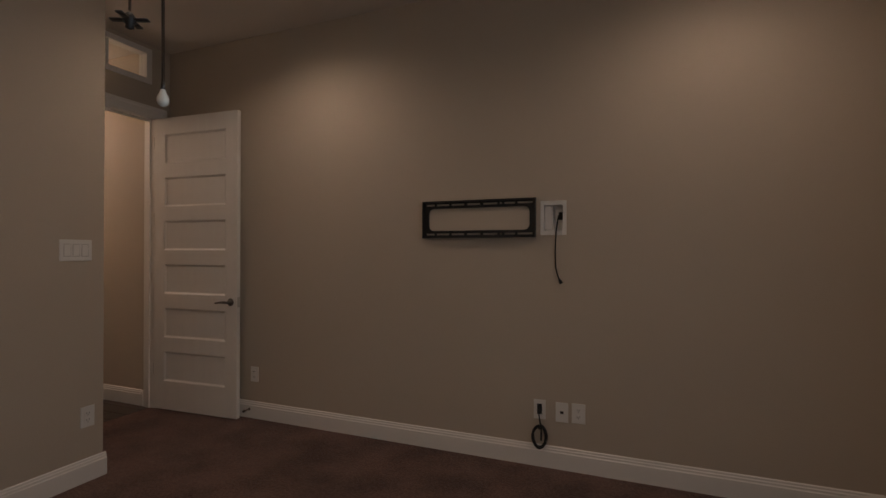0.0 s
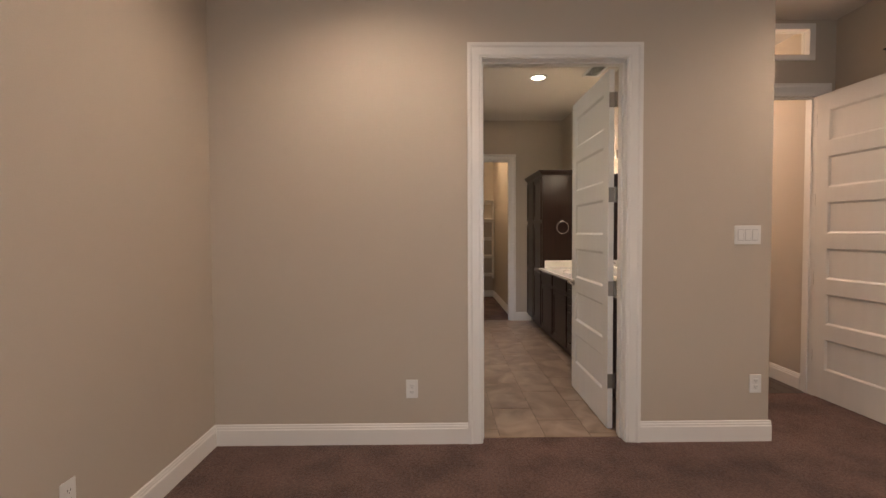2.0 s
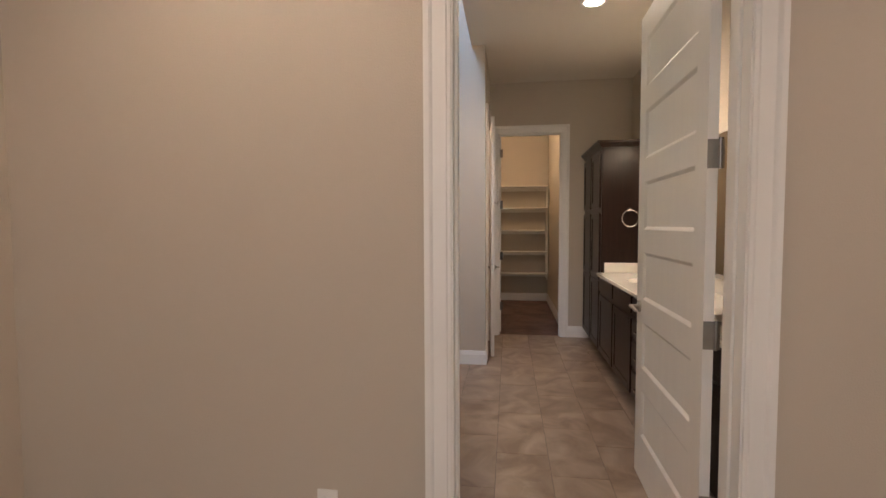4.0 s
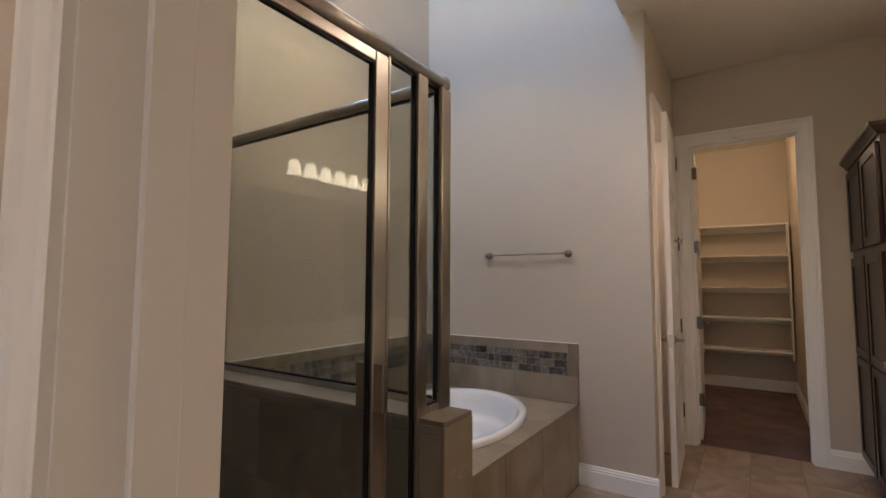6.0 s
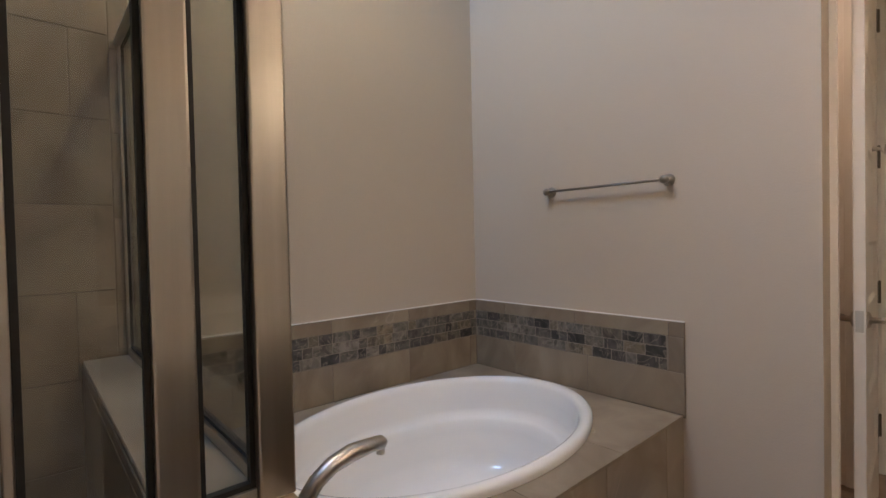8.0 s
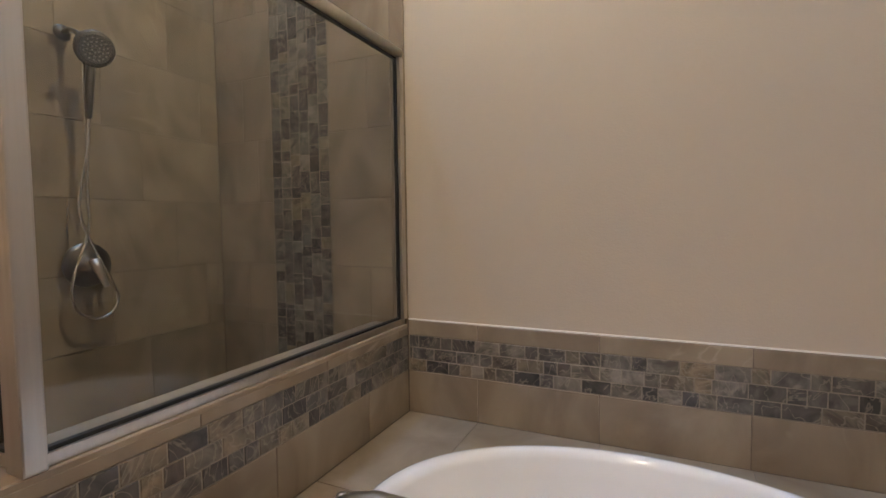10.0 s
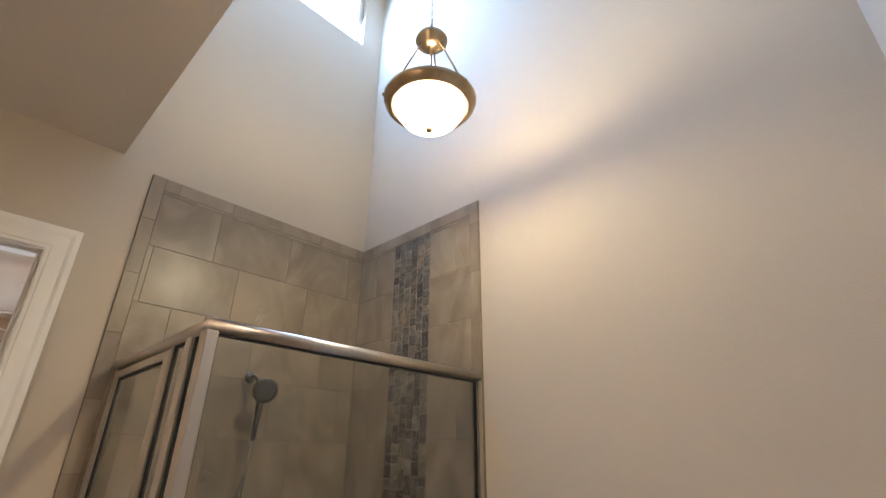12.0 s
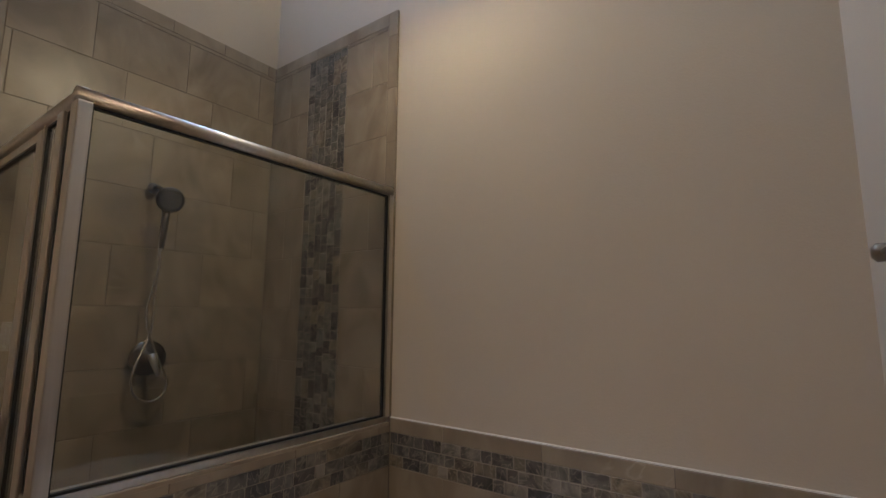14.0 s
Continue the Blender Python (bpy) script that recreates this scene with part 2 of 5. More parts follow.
structure("wall_bathroom_north", [(-9.8, XI, YN, 1.90, 0, CEIL + 0.1)], PAINT, "greige painted wall behind the vanity", "wall")
wall_towel = structure("wall_towel", [(XT - 0.12, XT, YS, 0.02, 0, CEIL), (XT - 0.12, XT, YS, YW, CEIL, WELL)], PAINT, "greige painted wall at the foot of the tub", "wall")
structure("wall_toilet_room", [(XC, -6.655, -0.10, 0.02, 0, CEIL), (-5.895, XT - 0.12, -0.10, 0.02, 0, CEIL), (-6.655, -5.895, -0.10, 0.02, DOOR + 0.02, CEIL)], PAINT, "greige painted wall round the narrow door", "wall")
structure("wall_closet", [(XC - 0.12, XC, YS, 0.113, 0, CEIL), (XC - 0.12, XC, 0.872, YN, 0, CEIL), (XC - 0.12, XC, 0.113, 0.872, DOOR + 0.02, CEIL)], PAINT, "greige painted wall with the closet doorway", "wall")
structure("wall_closet_back", [(-9.8, -9.65, YS, YN, 0, CEIL)], PAINT, "greige painted back wall of the closet", "wall")
structure("wall_closet_south", [(-9.65, XC - 0.12, -0.75, -0.63, 0, CEIL)], PAINT, "greige painted side wall of the closet", "wall")
structure("wall_closet_north", [(-9.65, XC - 0.12, 0.93, 1.05, 0, CEIL)], PAINT, "greige painted side wall beside the shelves", "wall")
structure("wall_well_north", [(XT, XI, YW, YW + 0.12, CEIL + 0.1, WELL)], PAINT, "greige painted upper wall of the light well", "wall")
BX0, BX1, BZ0, BZ1 = -0.312, -0.188, 1.452, 1.618   # recess for the media box
structure("wall_bedroom_north", [(-3.55, BX0, YB, YB + 0.12, 0, CEIL + 0.1), (BX1, XE + 0.14, YB, YB + 0.12, 0, CEIL + 0.1), (BX0, BX1, YB, YB + 0.12, 0, BZ0), (BX0, BX1, YB, YB + 0.12, BZ1, CEIL + 0.1),
    (BX0, BX1, YB + 0.08, YB + 0.12, BZ0, BZ1)], PAINT, "greige painted bedroom wall with television bracket", "wall")
WY0, WY1, WZ0, WZ1 = -0.38, 1.10, 0.30, 2.345       # bedroom window
structure("wall_bedroom_east", [(XE, XE + 0.14, YS, WY0, 0, CEIL + 0.1), (XE, XE + 0.14, WY1, YB, 0, CEIL + 0.1), (XE, XE + 0.14, WY0, WY1, 0, WZ0), (XE, XE + 0.14, WY0, WY1, WZ1, CEIL + 0.1)], PAINT, "greige painted bedroom wall with a tall window", "wall")
structure("wall_hall_door", [(-3.67, -3.55, 2.855, YB + 0.12, 0, CEIL + 0.1), (-3.67, -3.55, 1.90, 1.96, 0, CEIL + 0.1), (-3.67, -3.55, 1.96, 2.855, DOOR + 0.02, 2.722), (-3.67, -3.55, 1.96, 2.855, 3.012, CEIL + 0.1),
    (-3.67, -3.55, 1.96, 2.08, 2.722, 3.012), (-3.67, -3.55, 2.805, 2.855, 2.722, 3.012)], PAINT, "greige painted wall over the hall doorway", "wall")
structure("wall_hall_north", [(-6.0, -3.67, 2.86, 2.98, 0, CEIL + 0.1)], PAINT, "warm lit greige hall wall", "wall")
structure("wall_hall_end", [(-6.12, -6.0, 1.90, 2.98, 0, CEIL + 0.1)], PAINT, "plain greige wall at the hall's end", "wall")
structure("ceiling_bathroom", [(-9.8, XI, YW + 0.12, 1.90, CEIL, CEIL + 0.1), (XT, XI, YW, YW + 0.12, CEIL, CEIL + 0.1), (-9.8, XT - 0.12, YS, YW + 0.12, CEIL, CEIL + 0.1)], CEILING, "plain painted bathroom ceiling", "ceiling")
structure("ceiling_bedroom", [(XB, XE, YS, 1.90, CEIL, CEIL + 0.1), (-3.55, XE, 1.90, YB, CEIL, CEIL + 0.1)], CEILING, "plain painted bedroom ceiling", "ceiling")
structure("ceiling_hall", [(-6.0, -3.67, 1.90, 2.86, CEIL, CEIL + 0.1)], CEILING, "plain painted hall ceiling", "ceiling")
structure("ceiling_well", [(XT - 0.12, XB, YS - 0.14, YW + 0.12, WELL, WELL + 0.1)], CEILING, "plain painted top of the light well", "ceiling")
structure("floor_bedroom", [(XB - 0.07, XE, YS, 1.90, -0.1, 0.0), (-3.6, XE, 1.90, YB, -0.1, 0.0)], CARPET, "brown cut-pile bedroom carpet", "floor")
structure("floor_closet", [(-9.65, XC - 0.06, -0.63, 0.93, -0.1, 0.0)], CARPET, "brown cut-pile carpet in the closet", "floor")
floor_bath = structure("floor_bathroom", [(XC - 0.06, XB - 0.07, YS, YN, -0.1, -0.002)], FLOORGROUT, "tan stone-look tile floor with fine joints", "floor")
floor_hall = structure("floor_hall", [(-6.0, -3.6, 1.90, 2.86, -0.1, -0.008)], HALLWOOD, "dark wooden plank hall floor", "floor")

# ---- trim ----
BASE = [(0, 0), (0.015, 0), (0.015, 0.098), (0.011, 0.104), (0.011, 0.114), (0.007, 0.120), (0.007, 0.128), (0.003, 0.134), (0, 0.134)]


def baseboard(runs, label):
    bm = bmesh.new()
    for start, end, out in runs:
        profile_run(bm, BASE, (*start, 0), (*end, 0), out)
    tagged(part("baseboard", bm, TRIM), label, "baseboard", kind="structure")


baseboard([((XB, YS), (XB, -0.039), (1, 0)), ((XB, 1.064), (XB, 1.915), (1, 0)), ((-3.53, 1.90), (XB, 1.90), (0, 1)), ((-3.53, YB), (XE, YB), (0, -1)), ((XB, YS), (XE, YS), (0, 1)), ((XE, YS), (XE, YB), (-1, 0))], "white stepped baseboard round the bedroom")
baseboard([((XT, -0.445), (XT, 0.035), (1, 0)), ((XT, 0.02), (-5.82, 0.02), (0, 1)), ((XC, 0.955), (XC, 1.19), (1, 0)), ((XI, -0.262), (XI, -0.059), (-1, 0)), ((XI, 1.084), (XI, 1.10), (-1, 0))], "white stepped baseboard round the bathroom")
baseboard([((-6.0, 2.86), (-3.69, 2.86), (0, -1))], "white baseboard along the hall wall")
baseboard([((-9.65, -0.63), (-9.65, 0.93), (1, 0)), ((-9.65, 0.93), (XC - 0.14, 0.93), (0, -1))], "white baseboard round the closet")

CASE = [(0, 0.0), (0.012, 0.0), (0.012, 0.012), (0.015, 0.016), (0.015, 0.060), (0.019, 0.066), (0.022, 0.072), (0.022, 0.090), (0, 0.090)]


def doorway(name, m, w, t, label, casings=(True, True), wide=(1.0, 1.0)):
    """Jamb, stops and casing of an opening: x runs across it, the near wall face is y = 0 and the wall goes to y = t."""
    top = thing(name, m, label, "doorway", kind="structure")
    bm = bmesh.new()
    for a, b in ((-0.014, 0.0), (w, w + 0.014)):
        slab(bm, a, b, -0.002, t + 0.002, 0, DOOR + 0.014)
    slab(bm, 0.0, w, -0.002, t + 0.002, DOOR, DOOR + 0.014)
    part("jamb", bm, TRIM, top)
    bm = bmesh.new()
    for a, b in ((0.0, 0.011), (w - 0.011, w)):
        slab(bm, a, b, t * 0.38, t - 0.042, 0, DOOR)
    slab(bm, 0.011, w - 0.011, t * 0.38, t - 0.042, DOOR - 0.011, DOOR)
    part("door_stop", bevelled(bm, 0.002, 1), TRIM, top)
    for face, (y, sign) in enumerate(((0.0, -1), (t, 1))):
        if not casings[face]:
            continue
        inner = 0.006
        profile = [(d, k * wide[face]) for d, k in CASE]
        for side in (0, 1):
            bm = bmesh.new()
            lo, hi = [], []
            for d, k in profile:
                x = -inner - k if side == 0 else w + inner + k
                lo.append(bm.verts.new((x, y + sign * d, 0)))
                hi.append(bm.verts.new((x, y + sign * d, DOOR + inner + k)))
            for i in range(len(profile)):
                j = (i + 1) % len(profile)
                bm.faces.new((lo[i], lo[j], hi[j], hi[i]))
            bm.faces.new(lo)
            bm.faces.new(list(reversed(hi)))
            bmesh.ops.recalc_face_normals(bm, faces=bm.faces[:])
            part("side_casing", bm, TRIM, top)
        bm = bmesh.new()
        lo = [bm.verts.new((-inner - k, y + sign * d, DOOR + inner + k)) for d, k in profile]
        hi = [bm.verts.new((w + inner + k, y + sign * d, DOOR + inner + k)) for d, k in profile]
        for i in range(len(profile)):
            j = (i + 1) % len(profile)
            bm.faces.new((lo[i], lo[j], hi[j], hi[i]))
        bm.faces.new(lo)
        bm.faces.new(list(reversed(hi)))
        bmesh.ops.recalc_face_normals(bm, faces=bm.faces[:])
        part("head_casing", bm, TRIM, top)
    return top


frame_bath = doorway("doorway_bathroom", pose(XB, 0.057, 0, 0, 0, 90), 0.911, 0.14, "white cased doorway from bedroom to bathroom", wide=(1.0, 1.22))
part("strike_plate", bevelled(_one(0.0, 0.003, 0.104, 0.1455, 0.895, 0.965), 0.001, 1), DARKM, frame_bath, "dark nickel strike plate")
doorway("doorway_closet", pose(XC, 0.127, 0, 0, 0, 90), 0.731, 0.12, "white cased doorway to the closet")
doorway("doorway_hall", pose(-3.55, 1.974, 0, 0, 0, 90), 0.867, 0.12, "white cased doorway to the hall")
doorway("doorway_toilet", pose(-5.909, 0.02, 0, 0, 0, 180), 0.732, 0.12, "white cased narrow doorway beside the closet", (True, False))

# ---- doors ----


def lever(parent, x, z, y, sign, way, metal):
    """A lever handle on the face y, pointing along x by way."""
    bm = bmesh.new()
    m = Matrix.Translation((x, y, z)) @ Matrix.Rotation(radians(90 * sign), 4, "X")
    lathe(bm, [(0.0, 0.0), (0.031, 0.0), (0.031, 0.004), (0.026, 0.010), (0.012, 0.014), (0.010, 0.045), (0.0, 0.045)], 20, m)
    bmesh.ops.recalc_face_normals(bm, faces=bm.faces[:])
    h = part("lever_handle", bm, metal, parent, "", True)
    bm = bmesh.new()
    yo = y - sign * 0.045
    tube(bm, [(x - 0.010 * way, yo, z), (x + 0.02 * way, yo - sign * 0.003, z + 0.002), (x + 0.06 * way, yo - sign * 0.004, z + 0.001), (x + 0.105 * way, yo - sign * 0.001, z - 0.006), (x + 0.118 * way, yo + sign * 0.002, z - 0.006)], [0.010, 0.011, 0.009, 0.008, 0.005], 10)
    part("lever", bm, metal, h, "", True)


def panel_door(name, m, w, label, knuckle=1, metal=NICKEL):
    """Hinge line at x = 0, the slab runs along x, thickness along y about 0."""
    top = thing(name, m, label, "door", kind="structure")
    t, z0, h, stile = 0.0175, 0.012, DOOR - 0.004, 0.112
    rail, first, last = 0.117, 0.235, 0.135
    ph = (h - z0 - first - last - 5 * rail) / 6
    lots = [(0, stile, -t, t, z0, h), (w - stile, w, -t, t, z0, h), (stile, w - stile, -t, t, z0, z0 + first), (stile, w - stile, -t, t, h - last, h)]
    z = z0 + first
    for i in range(6):
        a, b = z, z + ph
        bm = bmesh.new()
        rings = []
        for inset, depth in ((0, t), (0.004, t - 0.002), (0.016, t - 0.010), (0.020, t - 0.010)):
            for s in (-1, 1):
                rings.append([bm.verts.new((x, s * depth, zz)) for x, zz in ((stile + inset, a + inset), (w - stile - inset, a + inset), (w - stile - inset, b - inset), (stile + inset, b - inset))])
        for s in (0, 1):
            mine = rings[s::2]
            for p, q in zip(mine, mine[1:]):
                for k in range(4):
                    bm.faces.new((p[k], p[(k + 1) % 4], q[(k + 1) % 4], q[k]))
            bm.faces.new(mine[-1])
        bmesh.ops.recalc_face_normals(bm, faces=bm.faces[:])
        part("panel", bm, DOORW, top)
        if i < 5:
            lots.append((stile, w - stile, -t, t, b, b + rail))
        z = b + rail
    for i, lot in enumerate(lots):
        part("stile" if i < 2 else "rail", _one(*lot), DOORW, top)
    for hz in (0.338, 0.970, 1.603, 2.235):
        bm = bmesh.new()
        slab(bm, -0.002, 0.0, -t - (0.02 if knuckle < 0 else 0), t, hz - 0.05, hz + 0.05)
        slab(bm, 0.0, 0.03, knuckle * t, knuckle * (t + 0.0015), hz - 0.05, hz + 0.05) if knuckle > 0 else slab(bm, 0.0, 0.03, -t - 0.0015, -t, hz - 0.05, hz + 0.05)
        lathe(bm, [(0.0, hz - 0.052), (0.006, hz - 0.052), (0.006, hz + 0.052), (0.0, hz + 0.056)], 10, Matrix.Translation((-0.005, knuckle * (t + 0.005), 0)))
        bmesh.ops.recalc_face_normals(bm, faces=bm.faces[:])
        part("hinge", bm, HINGE if name == "door_bathroom" else DARKM, top, "nickel butt hinge")
    part("latch_plate", bevelled(_one(w, w + 0.002, -0.012, 0.012, 0.885, 0.965), 0.0005, 1), NICKEL, top)
    lever(top, w - 0.06, 0.925, -t, 1, -1, metal)
    lever(top, w - 0.06, 0.925, t, -1, -1, metal)
    return top


panel_door("door_bathroom", pose(-2.902, 0.9375, 0, 0, 0, 179.05), 0.915, "open white six-panel bathroom door", -1)
panel_door("door_hall", pose(-3.535, 2.845, 0, 0, 0, 3.0), 0.862, "open white six-panel hall door", 1, DARKM)
d2 = panel_door("door_toilet", pose(-6.635, 0.045, 0, 0, 0, 3.2), 0.70, "white six-panel narrow door standing ajar")
bm = bmesh.new()
tube(bm, [(0.35, 0.018, 1.60), (0.35, 0.045, 1.595), (0.35, 0.055, 1.575), (0.35, 0.065, 1.61)], [0.012, 0.006, 0.006, 0.009], 8)
part("coat_hook", bm, NICKEL, d2, "satin nickel coat hook", True)
panel_door("door_closet", pose(XC - 0.137, 0.134, 0, 0, 0, 183.0), 0.72, "open white six-panel closet door", -1)

# ---- windows ----
w1 = thing("window_bedroom", pose(XE, 0, 0), "tall bedroom window with white frame", "window", kind="structure")
boxes("window_frame", [(0.05, 0.10, WY0, WY0 + 0.05, WZ0, WZ1), (0.05, 0.10, WY1 - 0.05, WY1, WZ0, WZ1), (0.05, 0.10, WY0 + 0.05, WY1 - 0.05, WZ0, WZ0 + 0.05), (0.05, 0.10, WY0 + 0.05, WY1 - 0.05, WZ1 - 0.05, WZ1), (0.055, 0.095, WY0 + 0.05, WY1 - 0.05, 1.30, 1.345)], TRIM, w1, 0.003)
pane = boxes("pane", [(0.072, 0.078, WY0 + 0.05, WY1 - 0.05, WZ0 + 0.05, 1.30), (0.072, 0.078, WY0 + 0.05, WY1 - 0.05, 1.345, WZ1 - 0.05)], GLASS, w1)
pane.visible_shadow = False
boxes("window_sill", [(-0.03, 0.05, WY0 - 0.03, WY1 + 0.03, WZ0 - 0.03, WZ0)], TRIM, w1, 0.004)
boxes("apron", [(-0.014, 0.0, WY0 - 0.01, WY1 + 0.01, WZ0 - 0.10, WZ0 - 0.03)], TRIM, w1, 0.003)
blind = thing("window_blind", pose(XE + 0.025, 0, 0), "white horizontal slat blind, lowered and half open", "blind")
boxes("headrail", [(-0.02, 0.022, WY0 + 0.01, WY1 - 0.01, WZ1 - 0.06, WZ1 - 0.005)], TRIM, blind, 0.003)
bm = bmesh.new()
slab(bm, -0.022, 0.022, WY0 + 0.015, WY1 - 0.015, -0.0015, 0.0015)
bmesh.ops.rotate(bm, verts=bm.verts, cent=(0, 0, 0), matrix=Matrix.Rotation(radians(22), 3, "Y"))
first = part("slat", bm, TRIM, blind)
first.location = (0, 0, WZ0 + 0.05)
k = 1
while WZ0 + 0.05 + 0.043 * k < WZ1 - 0.07:
    piece("slat", first.data, (0, 0, WZ0 + 0.05 + 0.043 * k), blind)
    k += 1
for y in (WY0 + 0.2, WY1 - 0.2):
    bm = bmesh.new()
    tube(bm, [(0.0, y, WZ0 + 0.03), (0.0, y, WZ1 - 0.06)], 0.0012, 5)
    part("ladder_cord", bm, TRIM, blind)

w2 = thing("window_clerestory", pose(XI, 0, 0), "small white high window over the light well", "window", kind="structure")
boxes("window_frame", [(0.05, 0.09, -1.46, -1.42, 4.90, 5.70), (0.05, 0.09, -0.44, -0.40, 4.90, 5.70), (0.05, 0.09, -1.42, -0.44, 4.90, 4.94), (0.05, 0.09, -1.42, -0.44, 5.66, 5.70)], TRIM, w2, 0.003)
pane = boxes("pane", [(0.068, 0.073, -1.42, -0.44, 4.94, 5.66)], GLASS, w2)
pane.visible_shadow = False
w3 = thing("window_transom", pose(-3.55, 0, 0), "small white transom window over the hall door", "window", kind="structure")
boxes("window_frame", [(-0.08, 0.014, 2.08, 2.13, 2.722, 3.012), (-0.08, 0.014, 2.757, 2.805, 2.722, 3.012), (-0.08, 0.014, 2.13, 2.757, 2.722, 2.764), (-0.08, 0.014, 2.13, 2.757, 2.966, 3.012), (-0.05, 0.004, 2.435, 2.455, 2.764, 2.966)], TRIM, w3, 0.003)
pane = boxes("pane", [(-0.04, -0.036, 2.13, 2.435, 2.764, 2.966), (-0.04, -0.036, 2.455, 2.757, 2.764, 2.966)], GLASS, w3)
pane.visible_shadow = False

# ---- outside ----
structure("ground", [(-300, 300, -300, 300, -0.5, -0.3)], material("lawn", (0.05, 0.09, 0.03), 0.9, second=(0.09, 0.13, 0.05), scale=2), "lawn outside the house", "ground")
structure("patio", [(1.9, 12.0, -9, 9, -0.3, -0.27)], material("pale_concrete", (0.52, 0.51, 0.48), 0.85, second=(0.60, 0.59, 0.56), scale=3), "pale sunlit concrete patio outside the window", "patio")
HAZE = glow("bright_haze", (0.86, 0.93, 1.0), 3.2)
structure("backdrop_east", [(60, 60.2, -60, 60, -1, 40)], HAZE, "plain bright sky and distance", "backdrop")
structure("backdrop_well", [(2.5, 2.7, -9, 8, 5.5, 14)], HAZE, "plain bright sky over the roof", "backdrop")
LEAF = material("leaf", (0.09, 0.16, 0.06), 0.6, second=(0.15, 0.22, 0.10), scale=4)
BARK = material("bark", (0.12, 0.09, 0.065), 0.9, second=(0.2, 0.16, 0.12), scale=12)


def tree(x, y, height):
    top = thing("tree", pose(x, y, -0.3), "broad leafy green tree on the lawn", "tree", "trees beyond the window")
    bm = bmesh.new()
    tube(bm, [(0, 0, 0), (0.05, 0, height * 0.25), (0, 0.08, height * 0.5), (0.1, 0.05, height * 0.75)], [0.2, 0.16, 0.11, 0.05], 8)
    for i in range(7):
        a, z = i * 0.9, height * (0.3 + 0.06 * i)
        tube(bm, [(0, 0, z), (0.8 * math.cos(a), 0.8 * math.sin(a), z + 0.5), (1.5 * math.cos(a), 1.5 * math.sin(a), z + 0.8)], [0.07, 0.045, 0.02], 6)
    part("trunk", bm, BARK, top)
    bm = bmesh.new()
    for i in range(2600):
        a, u = random.uniform(0, 6.283), random.random()
        r = 2.0 * math.sqrt(random.random()) * (0.7 + 0.3 * math.sin(3 * a + 5 * u))
        p = Vector((r * math.cos(a), r * math.sin(a), height * (0.32 + 0.68 * u) - 0.12 * r * r))
        if noise.noise(p * 1.1) < -0.15:
            continue
        q = Euler([random.uniform(-1, 1) for _ in range(3)]).to_matrix()
        bm.faces.new([bm.verts.new(p + q @ Vector(c)) for c in ((-0.1, 0, 0), (0, -0.05, 0.01), (0.1, 0, 0), (0, 0.05, 0.01))])
    part("crown", bm, LEAF, top)


for x, y, h in ((15, -1.0, 5.0), (19, -2.6, 5.5), (17, 2.5, 6.5), (15, 5.5, 5.0), (22, -7, 7)):
    tree(x, y, h)

# ---- stone mosaic ----


